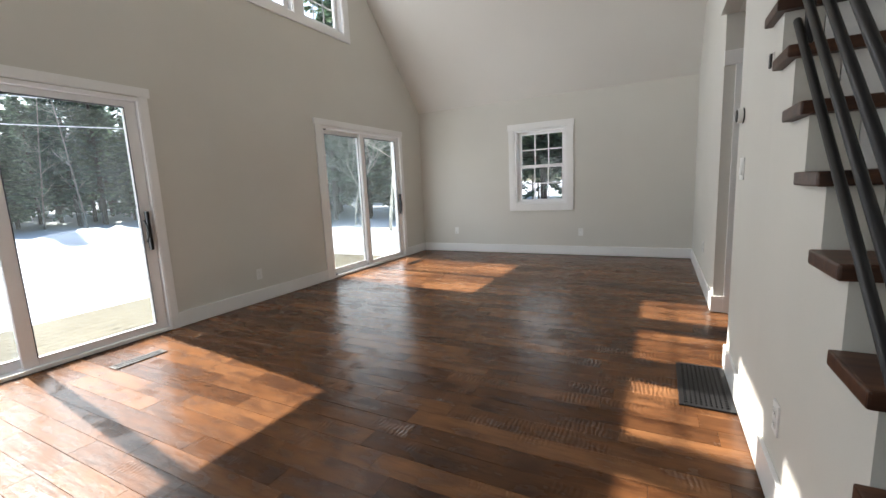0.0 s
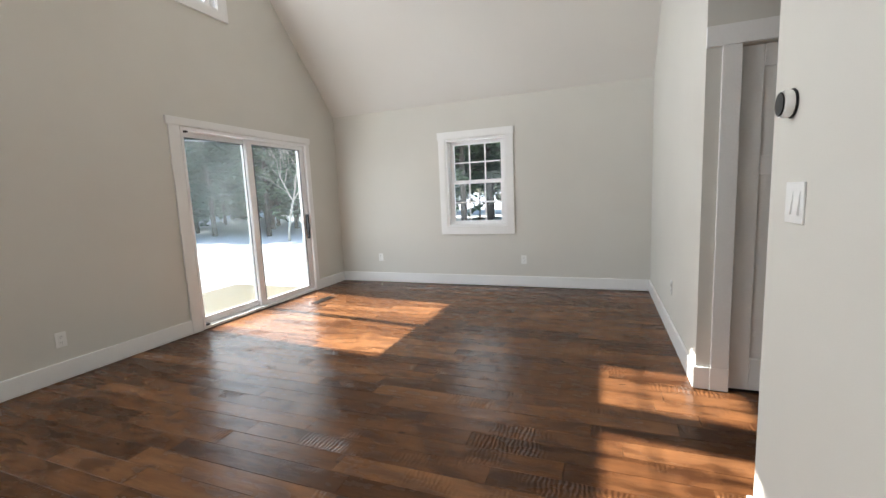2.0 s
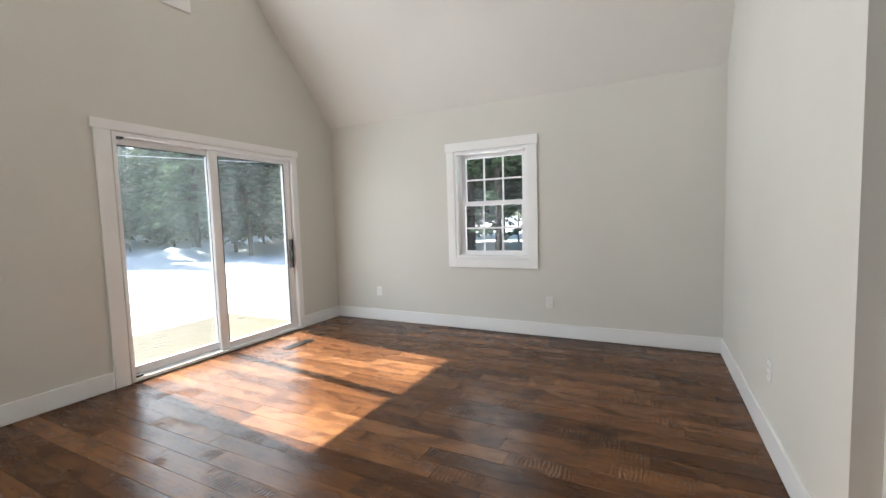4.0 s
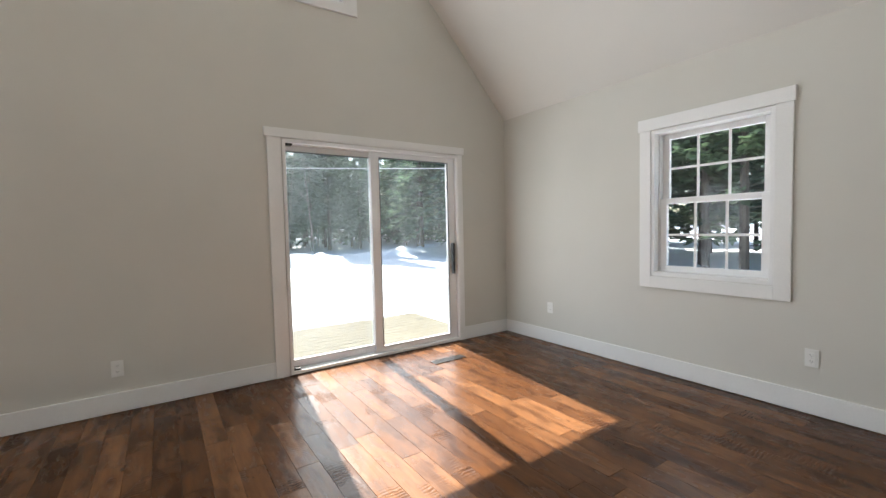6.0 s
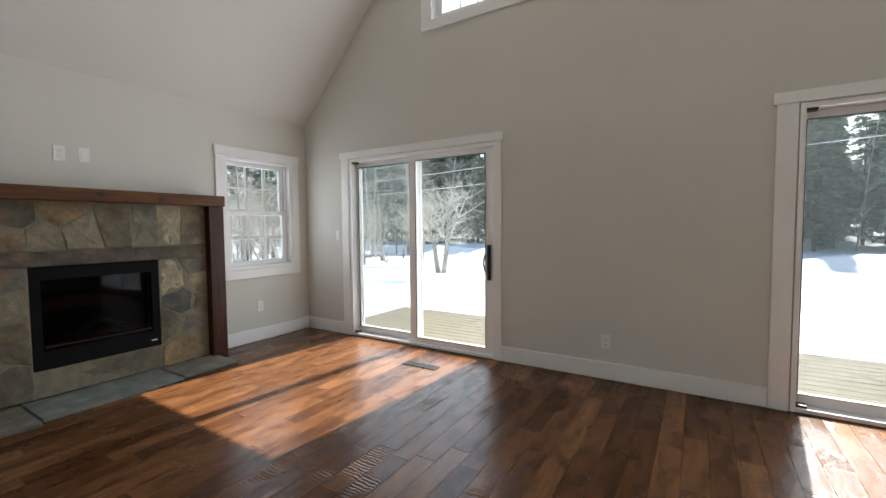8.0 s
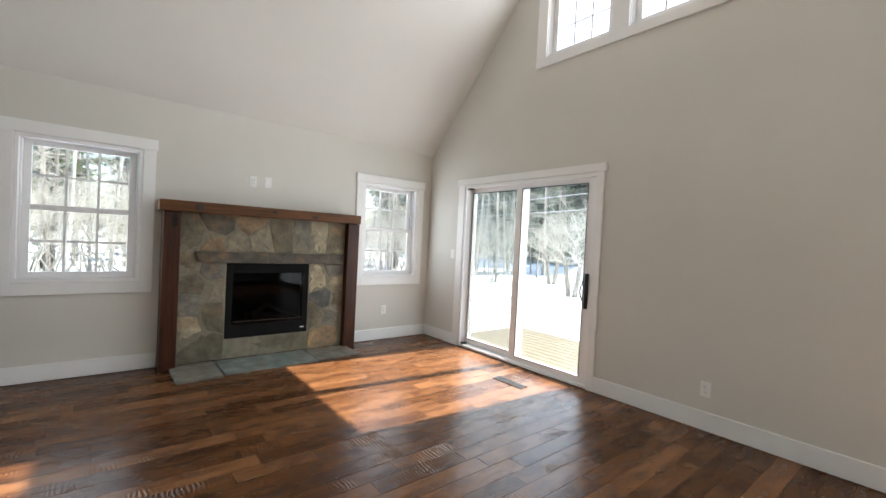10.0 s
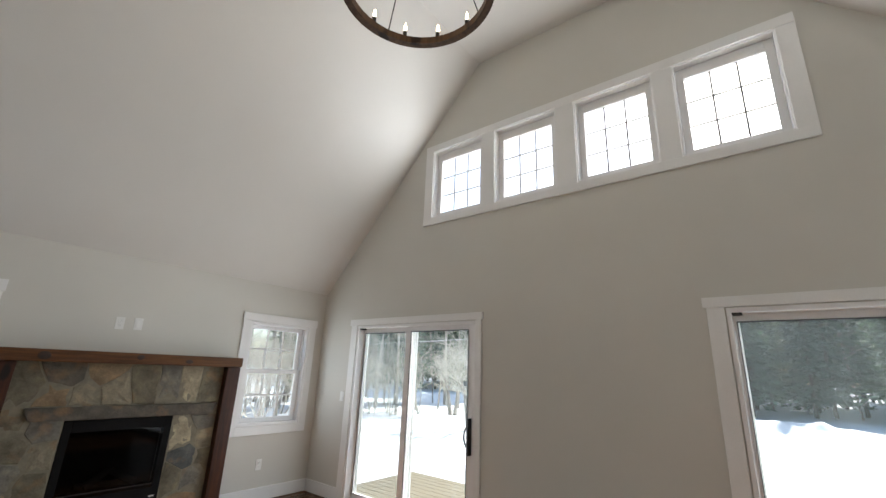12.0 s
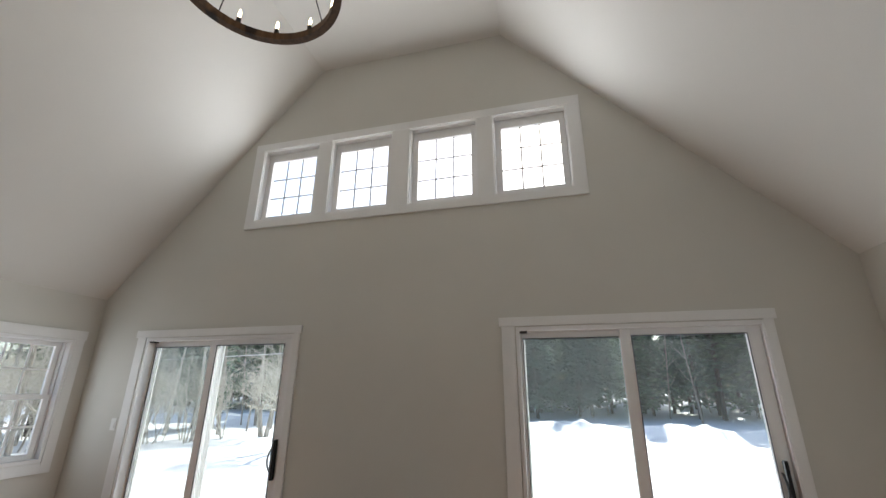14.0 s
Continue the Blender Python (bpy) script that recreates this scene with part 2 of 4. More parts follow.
def needles(name, lo, hi):
    m, ns, ls, b = shader(name, 0.7)
    geo = ns.new("ShaderNodeNewGeometry")
    oi = ns.new("ShaderNodeObjectInfo")
    c = ramp(ns, ls, geo.outputs["Random Per Island"], [(0.0, lo), (0.8, hi), (0.97, tuple(x * 1.8 for x in hi))])
    c = blend(ns, ls, c, ramp(ns, ls, oi.outputs["Random"], [(0, (0.7, 0.78, 0.85)), (1, (1.2, 1.15, 1.0))]), 1.0, "MULTIPLY")
    ls.new(c, b.inputs["Base Color"])
    tr, mix = ns.new("ShaderNodeBsdfTranslucent"), ns.new("ShaderNodeMixShader")
    ls.new(c, tr.inputs["Color"])
    mix.inputs[0].default_value = 0.5
    ls.new(b.outputs[0], mix.inputs[1]), ls.new(tr.outputs[0], mix.inputs[2])
    ls.new(mix.outputs[0], ns["Material Output"].inputs["Surface"])
    return m


M_NEEDLE = needles("spruce_needles", (0.062, 0.108, 0.080), (0.135, 0.205, 0.140))
M_PINE = needles("pine_needles", (0.066, 0.108, 0.058), (0.155, 0.215, 0.115))


def glow(name, c, power):
    m, ns, ls, b = shader(name)
    b.inputs["Base Color"].default_value = (0.9, 0.8, 0.6, 1)
    b.inputs["Emission Color"].default_value = (*c, 1)
    b.inputs["Emission Strength"].default_value = power
    return m


M_BULB = glow("lit_filament_bulb", (1.0, 0.70, 0.38), 16.0)


# ---- building helpers ----
def box(bm, x0, x1, y0, y1, z0, z1, bevel=0.0):
    got = bmesh.ops.create_cube(bm, size=1.0, matrix=Matrix.Translation(((x0 + x1) / 2, (y0 + y1) / 2, (z0 + z1) / 2)) @ Matrix.Diagonal((x1 - x0, y1 - y0, z1 - z0, 1)))
    if bevel:
        edges = list({e for v in got["verts"] for e in v.link_edges})
        bmesh.ops.bevel(bm, geom=edges, offset=bevel, segments=2, profile=0.6, affect="EDGES")


def tube(bm, a, b, r0, r1=None, seg=10):
    a, b = Vector(a), Vector(b)
    way = b - a
    m = Matrix.Translation((a + b) / 2) @ way.to_track_quat("Z", "Y").to_matrix().to_4x4()
    bmesh.ops.create_cone(bm, cap_ends=True, segments=seg, radius1=r0, radius2=r0 if r1 is None else r1, depth=way.length, matrix=m)


def prism(bm, outline, place):
    """A closed outline of (u, v), put at two depths by place(u, v, k), k = 0 or 1."""
    rings = [[bm.verts.new(place(u, v, k)) for u, v in outline] for k in (0, 1)]
    n = len(outline)
    bm.faces.new(rings[0]), bm.faces.new(rings[1][::-1])
    for i in range(n):
        bm.faces.new((rings[0][i], rings[1][i], rings[1][(i + 1) % n], rings[0][(i + 1) % n]))


def mesh_of(name, bm, material, smooth=False):
    bmesh.ops.recalc_face_normals(bm, faces=bm.faces)
    me = bpy.data.meshes.new(name)
    bm.to_mesh(me)
    bm.free()
    me.materials.append(material)
    if smooth:
        me.polygons.foreach_set("use_smooth", [True] * len(me.polygons))
    return me


def part(name, bm, material, parent, label="", smooth=False):
    ob = new(name, mesh_of(name, bm, material, smooth))
    ob.parent = parent
    return tagged(ob, label)


def solid(name, bm, material, label, category, kind="", group="", smooth=False):
    return tagged(new(name, mesh_of(name, bm, material, smooth)), label, category, group, kind)


def thing(name, m, label, category, group="", kind=""):
    ob = new(name)
    ob.matrix_world = m
    ob.empty_display_size = 0.1
    return tagged(ob, label, category, group, kind)


def slab(name, boxes, material, label, category="", kind="structure", bevel=0.0):
    bm = bmesh.new()
    for b in boxes:
        box(bm, *b, bevel=bevel)
    return solid(name, bm, material, label, category or name.split("_")[0], kind)


def wall(name, m, u0, u1, v0, v1, holes, thick, label, material=None, clips=()):
    """A wall in the plane of m (u along it, z up, outward along its y) with openings through it; clips: (point, normal) that cut it off."""
    bm = bmesh.new()
    us = sorted({u0, u1, *(h[k] for h in holes for k in (0, 1))})
    vs = sorted({v0, v1, *(h[k] for h in holes for k in (2, 3))})
    at = {}

    def vert(u, v):
        if (u, v) not in at:
            at[u, v] = bm.verts.new((u, 0, v))
        return at[u, v]

    for a, b in zip(us, us[1:]):
        for c, d in zip(vs, vs[1:]):
            if not any(h[0] <= a and b <= h[1] and h[2] <= c and d <= h[3] for h in holes):
                bm.faces.new((vert(a, c), vert(b, c), vert(b, d), vert(a, d)))
    for p, n in clips:
        bmesh.ops.bisect_plane(bm, geom=bm.verts[:] + bm.edges[:] + bm.faces[:], plane_co=p, plane_no=n, clear_outer=True)
    got = bmesh.ops.extrude_face_region(bm, geom=bm.faces[:])
    bmesh.ops.translate(bm, verts=[g for g in got["geom"] if isinstance(g, bmesh.types.BMVert)], vec=(0, thick, 0))
    ob = solid(name, bm, material or M_WALL, label, "wall", "structure")
    ob.matrix_world = m
    return ob


# ---- the room's shell: gable wall at x = 0, fireplace wall at y = 0 ----
LEN, WID, END, KNEE, TOP, RUN = 7.325, 4.355, 4.395, 2.52, 5.28, 2.57
FAR = 5.45
WEST, NORTH, SOUTH = pose(0, 0, 0, 0, 0, 90), pose(0, LEN, 0), pose(0, 0, 0, 0, 0, 180)
EAST = pose(WID, 0, 0, 0, 0, -90)
EAST_END = pose(END, 0, 0, 0, 0, -90)  # the stretch beyond the hall stands a little further out
HALL = 4.66
T = 0.17
CLIPS = [((0, 0, KNEE + 0.02), Vector((-(TOP - KNEE), 0, RUN))), ((LEN, 0, KNEE + 0.02), Vector((TOP - KNEE, 0, RUN)))]
DOORS = (0.61, 4.625)  # where the head casing of each sliding door begins
PANES = (2.28, 3.175, 4.105, 5.0)  # middles of the high windows
holes = [(d + 0.142, d + 1.998, -0.2, 2.056) for d in DOORS] + [(c - 0.375, c + 0.375, 3.315, 4.235) for c in PANES]
wall("wall_west", WEST, -T, LEN + T, -0.2, TOP + 0.06, holes, T, "warm greige painted gable wall", clips=CLIPS)
wall("wall_north", NORTH, 0, FAR, -0.2, KNEE + 0.02, [(1.80, 2.65, 0.82, 2.032)], T, "warm greige painted side wall with one window")
wall("wall_south", SOUTH, -FAR, 0, -0.2, KNEE + 0.02, [(-1.068, -0.232, 0.82, 2.032), (-4.16, -3.322, 0.82, 2.032)], T, "warm greige painted fireplace wall")
flip = [((-7.325, 0, KNEE + 0.02), Vector((-(TOP - KNEE), 0, RUN)))]
wall("wall_east_1", EAST_END, -LEN, -HALL, 0, TOP + 0.06, [], 0.115, "pale greige painted wall at the room's end", clips=flip)
wall("wall_east_2", EAST, -HALL, -3.44, 2.42, TOP + 0.06, [], 0.115, "pale greige wall above the hall opening")
wall("wall_east_3", EAST, -3.44, -2.62, 0, TOP + 0.06, [], 0.115, "pale greige painted wall beside the stairs")
wall("wall_stairwell", pose(FAR, 0, 0, 0, 0, -90), -LEN, T, 0, TOP + 0.06, [(-HALL, -3.44, 0, 2.42)], 0.1, "plain painted wall closing the stairwell")
wall("wall_hall_north", pose(0, HALL, 0), END + 0.115, 7.0, 0, 2.42, [(4.567, 5.332, 0, 2.03)], 0.11, "greige hall wall with a white door")
wall("wall_hall_south", pose(0, 3.44, 0, 0, 0, 180), -7.0, -WID - 0.115, 0, 2.42, [], 0.11, "greige hall wall")
wall("wall_hall_end", pose(7.0, 0, 0, 0, 0, -90), -4.85, -3.3, 0, 2.42, [], 0.1, "plain wall closing the hall")
slab("ceiling_hall", [(WID + 0.116, 7.1, 3.3, 4.78, 2.421, 2.52)], M_CEIL, "painted hall ceiling", "ceiling")

# ceilings: two slopes and the flat between
bm = bmesh.new()
prism(bm, [(-T, KNEE - T * (TOP - KNEE) / RUN), (RUN, TOP), (RUN, TOP + 0.25), (-T, KNEE - T * (TOP - KNEE) / RUN + 0.35)], lambda u, v, k: (-0.168 + k * (FAR + 0.26), u, v))
solid("ceiling_south", bm, M_CEIL, "pale painted sloping ceiling", "ceiling", "structure")
bm = bmesh.new()
prism(bm, [(LEN + T, KNEE - T * (TOP - KNEE) / RUN), (LEN - RUN, TOP), (LEN - RUN, TOP + 0.25), (LEN + T, KNEE - T * (TOP - KNEE) / RUN + 0.35)], lambda u, v, k: (-0.168 + k * (FAR + 0.26), u, v))
solid("ceiling_north", bm, M_CEIL, "pale painted sloping ceiling", "ceiling", "structure")
slab("ceiling_top", [(-0.168, FAR + 0.092, RUN, LEN - RUN, TOP, TOP + 0.25)], M_CEIL, "pale painted flat ceiling strip", "ceiling")

# baseboards
BB = 0.145


def baseboard(name, boxes):
    bm = bmesh.new()
    for b in boxes:
        box(bm, *b, bevel=0.004)
    solid(name, bm, M_TRIM, "tall white painted baseboard", "baseboard", "structure")


b0 = 0.004
baseboard("baseboard_west", [(0.0, 0.016, y0, y1, b0, BB) for y0, y1 in ((0.017, 0.635), (2.655, 4.645), (6.67, LEN - 0.017))])
baseboard("baseboard_north", [(0.0, END, LEN - 0.016, LEN, b0, BB)])
baseboard("baseboard_south", [(0.0, 1.185, 0, 0.016, b0, BB), (3.17, FAR, 0, 0.016, b0, BB)])
baseboard("baseboard_east", [(END - 0.016, END, HALL, LEN - 0.017, b0, BB), (WID - 0.016, WID, 0.95, 3.44, b0, BB), (END - 0.016, 4.469, HALL - 0.016, HALL, b0, BB), (WID - 0.016, WID + 0.5, 3.44, 3.456, b0, BB)])


# ---- doors and windows, built in the plane of their wall (y outward, negative into the room) ----
def bar(name, parent, material, *b, bevel=0.003, label=""):
    bm = bmesh.new()
    box(bm, *b, bevel=bevel)
    return part(name, bm, material, parent, label)


def pane(parent, u0, u1, y, z0, z1, material=None, label="clear glass"):
    bm = bmesh.new()
    vs = [bm.verts.new(p) for p in ((u0, y, z0), (u1, y, z0), (u1, y, z1), (u0, y, z1))]
    bm.faces.new(vs)
    ob = part("pane", bm, material or M_GLASS, parent, label)
    ob.visible_shadow = False
    return ob


def framing(name, parent, u0, u1, z0, z1, y0, y1, sides, head, foot, material=M_VINYL):
    """A rectangular frame as one mesh: stiles run through, rails butt between them."""
    bm = bmesh.new()
    l, r = sides
    box(bm, u0, u0 + l, y0, y1, z0, z1, 0.004), box(bm, u1 - r, u1, y0, y1, z0, z1, 0.004)
    box(bm, u0 + l, u1 - r, y0, y1, z1 - head, z1, 0.003), box(bm, u0 + l, u1 - r, y0, y1, z0, z0 + foot, 0.003)
    return part(name, bm, material, parent)


def sliding_door(number, d):
    top = thing("sliding_door_%d" % number, WEST @ pose(d, 0, 0), "white two-panel sliding glass door with black pull handle", "sliding door", "sliding doors in the gable wall", "structure")
    bar("head_casing", top, M_TRIM, 0, 2.07, -0.026, 0, 2.062, 2.138)
    bar("side_casing", top, M_TRIM, 0.022, 0.135, -0.019, 0, 0.003, 2.062)
    bar("side_casing", top, M_TRIM, 1.98, 2.05, -0.019, 0, 0.003, 2.062)
    fr = framing("frame", top, 0.143, 1.997, 0.006, 2.055, -0.014, 0.15, (0.03, 0.03), 0.034, 0.03)
    bar("sill_track", fr, M_SEAL, 0.174, 1.966, -0.018, -0.0145, 0.001, 0.009, label="dark track")
    # outer panel, standing in the far track
    a = framing("outer_panel", top, 0.160, 1.045, 0.037, 2.020, 0.085, 0.122, (0.035, 0.06), 0.055, 0.07)
    pane(a, 0.19, 0.99, 0.104, 0.10, 1.97, M_DOORGLASS)
    framing("gasket", a, 0.191, 0.989, 0.103, 1.968, 0.078, 0.09, (0.006, 0.006), 0.01, 0.006, M_SEAL)
    # inner panel with the handle
    b = framing("inner_panel", top, 0.972, 1.965, 0.037, 2.020, 0.022, 0.062, (0.088, 0.095), 0.055, 0.058)
    pane(b, 1.05, 1.88, 0.042, 0.09, 1.97, M_DOORGLASS)
    framing("gasket", b, 1.056, 1.874, 0.092, 1.968, 0.014, 0.026, (0.006, 0.005), 0.01, 0.005, M_SEAL)
    bm = bmesh.new()
    box(bm, 1.905, 1.93, -0.018, 0.0215, 0.758, 1.096, 0.006)
    hd = part("handle", bm, M_DARK, b, "long black pull handle")
    bm = bmesh.new()
    pts = [Vector((1.886, -0.004 - 0.045 * math.sin(math.pi * i / 10), 0.83 + 0.19 * i / 10)) for i in range(11)]
    for p, q in zip(pts, pts[1:]):
        tube(bm, p, q, 0.008, seg=8)
    part("grip", bm, M_DARK, b, "curved black grip")
    # screen behind the outer panel
    sc = framing("screen", top, 0.176, 1.06, 0.037, 2.020, 0.128, 0.144, (0.03, 0.03), 0.035, 0.035, M_VINYL)
    bm = bmesh.new()
    bm.faces.new([bm.verts.new(p) for p in ((0.2, 0.136, 0.07), (1.03, 0.136, 0.07), (1.03, 0.136, 1.99), (0.2, 0.136, 1.99))])
    ms = part("screen_mesh", bm, M_SCREEN, sc, "fine grey insect mesh")
    ms.visible_shadow = False
    for z in (0.037, 2.005):
        bar("bumper", top, M_DARK, 0.174, 0.235, 0.0, 0.06, z, z + 0.018, label="small black stop")


def sash_window(number, m, w=1.05):
    """Double-hung window, six panes over six; m stands at the left end of its head casing."""
    top = thing("window_%d" % number, m, "white double-hung window with six-over-six grilles and wide casing", "window", "double-hung windows", "structure")
    bar("head_casing", top, M_TRIM, 0, w + 0.02, -0.026, 0, 2.035, 2.132)
    bar("side_casing", top, M_TRIM, 0.012, 0.107, -0.019, 0, 0.722, 2.035)
    bar("side_casing", top, M_TRIM, w - 0.087, w + 0.008, -0.019, 0, 0.722, 2.035)
    bar("bottom_casing", top, M_TRIM, 0.107, w - 0.087, -0.019, 0, 0.722, 0.818)
    fr = framing("frame", top, 0.108, w - 0.088, 0.821, 2.031, -0.01, 0.16, (0.028, 0.028), 0.03, 0.035)
    bar("jamb_liner", fr, M_VINYL, 0.136, 0.15, 0.055, 0.12, 0.856, 2.0)
    bar("jamb_liner", fr, M_VINYL, w - 0.13, w - 0.116, 0.055, 0.12, 0.856, 2.0)
    u0, u1 = 0.151, w - 0.131
    for name, z0, z1, y in (("upper_sash", 1.42, 2.0, 0.10), ("lower_sash", 0.857, 1.465, 0.06)):
        s = framing(name, top, u0, u1, z0, z1, y, y + 0.036, (0.052, 0.052), 0.045, 0.05)
        g0, g1, h0, h1 = u0 + 0.05, u1 - 0.05, z0 + 0.048, z1 - 0.043
        pane(s, g0, g1, y + 0.022, h0, h1)
        for i in (1, 2):
            u = g0 + (g1 - g0) * i / 3
            bar("muntin", s, M_VINYL, u - 0.009, u + 0.009, y + 0.01, y + 0.018, h0 + 0.002, h1 - 0.002, bevel=0)
        for i in range(3):
            a, c = g0 + (g1 - g0) * i / 3 + 0.0095, g0 + (g1 - g0) * (i + 1) / 3 - 0.0095
            z = (h0 + h1) / 2
            bar("muntin", s, M_VINYL, a, c, y + 0.01, y + 0.018, z - 0.009, z + 0.009, bevel=0)


def high_windows():
    top = thing("high_window_row", WEST, "row of four small high windows in one white casing", "window", kind="structure")
    y0, y1, z0, z1 = 1.79, 5.49, 3.235, 4.317
    bar("head_casing", top, M_TRIM, y0, y1, -0.022, 0, 4.225, z1)
    bar("bottom_casing", top, M_TRIM, y0, y1, -0.022, 0, z0, 3.325)
    edges = [y0] + [c + s for c in PANES for s in (-0.365, 0.365)] + [y1]
    for a, b in zip(edges[::2], edges[1::2]):
        bar("side_casing", top, M_TRIM, a, b, -0.02, 0, 3.325, 4.225)
    for c in PANES:
        f = framing("window_frame", top, c - 0.372, c + 0.372, 3.318, 4.232, -0.008, 0.14, (0.022, 0.022), 0.025, 0.025)
        framing("sash", f, c - 0.349, c + 0.349, 3.344, 4.206, 0.06, 0.1, (0.06, 0.06), 0.10, 0.055)
        g0, g1, h0, h1 = c - 0.292, c + 0.292, 3.396, 4.11
        pane(f, g0, g1, 0.08, h0, h1, M_CLEAR)
        for i in (1, 2):
            u, z = g0 + (g1 - g0) * i / 3, h0 + (h1 - h0) * i / 3
            bar("muntin", f, M_GRID, u - 0.008, u + 0.008, 0.083, 0.09, h0, h1, bevel=0)
            bar("muntin", f, M_GRID, g0, g1, 0.0905, 0.0975, z - 0.008, z + 0.008, bevel=0)


for i, d in enumerate(DOORS):
    sliding_door(i + 1, d)
sash_window(1, NORTH @ pose(1.693, 0, 0))
sash_window(2, SOUTH @ pose(-1.17, 0, 0), 1.03)
sash_window(3, SOUTH @ pose(-4.26, 0, 0), 1.03)
high_windows()


def hall_door():
    top = thing("door_1", pose(-0.068, HALL, 0), "closed white panelled interior door in white casing", "door", kind="structure")
    bar("head_casing", top, M_TRIM, 4.46, 5.56, -0.026, 0, 2.035, 2.145)
    bar("side_casing", top, M_TRIM, 4.54, 4.635, -0.019, 0, 0.146, 2.035)
    bar("side_casing", top, M_TRIM, 5.40, 5.495, -0.019, 0, 0.146, 2.035)
    bar("plinth", top, M_TRIM, 4.536, 4.637, -0.021, 0, 0.002, 0.1455)
    lf = framing("leaf", top, 4.637, 5.398, 0.008, 2.028, 0.03, 0.07, (0.115, 0.115), 0.12, 0.2, M_TRIM)
    bar("panel", lf, M_TRIM, 4.752, 5.283, 0.042, 0.06, 1.42, 1.908, bevel=0)
    bar("panel", lf, M_TRIM, 4.752, 5.012, 0.042, 0.06, 0.208, 1.31, bevel=0)
    bar("panel", lf, M_TRIM, 5.02, 5.283, 0.042, 0.06, 0.208, 1.31, bevel=0)
    bar("lock_rail", lf, M_TRIM, 4.752, 5.283, 0.03, 0.07, 1.31, 1.42)
    bar("middle_stile", lf, M_TRIM, 4.965, 5.07, 0.03, 0.07, 0.208, 1.31)
    bm = bmesh.new()
    tube(bm, (5.33, 0.03, 1.0), (5.33, -0.03, 1.0), 0.012)
    bmesh.ops.create_uvsphere(bm, u_segments=14, v_segments=8, radius=0.028, matrix=Matrix.Translation((5.33, -0.04, 1.0)))
    part("knob", bm, M_DARK, lf, "black round knob", True)


hall_door()


# ---- stairs ----
def stairs():
    rise, run = 0.207, 0.2
    y_of = lambda k: 0.94 + run * k
    z_of = lambda k: 0.15 + rise * k
    bm = bmesh.new()
    outline = [(y_of(0), 0.0)]
    for k in range(9):
        outline += [(y_of(k), z_of(k) - 0.042), (y_of(k + 1), z_of(k) - 0.042)]
    outline[-1] = (2.62, z_of(8) - 0.042)
    outline.append((2.62, 0.0))
    prism(bm, outline, lambda u, v, k: (WID + 0.115 * k, u, v))
    solid("wall_under_stairs", bm, M_WALL, "pale greige stepped wall carrying the stair treads", "wall", "structure")
    st = thing("staircase", pose(WID, 0.94, 0), "open-sided staircase with dark wooden treads and white risers", "staircase", kind="structure")
    for k in range(11):
        bm = bmesh.new()
        x0 = -0.028 if k < 9 else 0.118
        box(bm, x0, FAR - WID - 0.004, run * k - 0.028, run * (k + 1) - 0.005, z_of(k) - 0.04, z_of(k), 0.006)
        part("tread", bm, M_TREAD, st, "dark stained wooden tread")
        bm = bmesh.new()
        box(bm, 0.118, FAR - WID - 0.004, run * k, run * k + 0.018, 0.004 if not k else z_of(k - 1) + 0.001, z_of(k) - 0.041)
        part("riser", bm, M_TRIM, st, "white painted riser")
    rail = thing("stair_railing", pose(4.30, 0, 0), "black round metal bars sloping with the stairs", "railing")
    for i in range(7):
        bm = bmesh.new()
        z = 0.908 + 0.117 * i
        tip = 2.09 if i == 0 else 2.75
        tube(bm, (0, 0.72, z - 0.69 * 1.03), (0, tip, z + (tip - 1.41) * 1.03), 0.0105, seg=12)
        bmesh.ops.create_uvsphere(bm, u_segments=10, v_segments=6, radius=0.0105, matrix=Matrix.Translation((0, tip, z + (tip - 1.41) * 1.03)))
        part("bar", bm, M_DARK, rail, smooth=True)
    for y in (0.74, 2.06):
        bm = bmesh.new()
        z = 0.908 + (y - 1.41) * 1.03
        box(bm, 0.011, 0.03, y - 0.012, y + 0.012, z - 0.04 if y > 1 else 0.004, z + 0.72, 0.003)
        part("post", bm, M_DARK, rail, "flat black upright")


stairs()


# ---- fireplace ----
def clip_cell(poly, p, q):
    """What of the outline lies nearer to p than to q."""
    mid, n, out = (p + q) / 2, q - p, []
    for a, b in zip(poly, poly[1:] + poly[:1]):
        da, db = (a - mid).dot(n), (b - mid).dot(n)
        if da <= 0:
            out.append(a)
        if da * db < 0:
            out.append(a + (b - a) * (da / (da - db)))
    return out


def shrink(poly, gap):
    c = sum(poly, Vector((0, 0))) / len(poly)
    out = []
    n = len(poly)
    area = sum(poly[i].x * poly[(i + 1) % n].y - poly[(i + 1) % n].x * poly[i].y for i in range(n))
    s = 1 if area > 0 else -1
    for i in range(n):
        a, b, d = poly[i - 1], poly[i], poly[(i + 1) % n]
        e, f = (b - a).normalized(), (d - b).normalized()
        n1, n2 = Vector((-e.y, e.x)) * s, Vector((-f.y, f.x)) * s
        k = (n1 + n2)
        k = k / max(0.6, k.length_squared / 2) if k.length > 0.2 else n1
        out.append(b + k * gap)
    return out


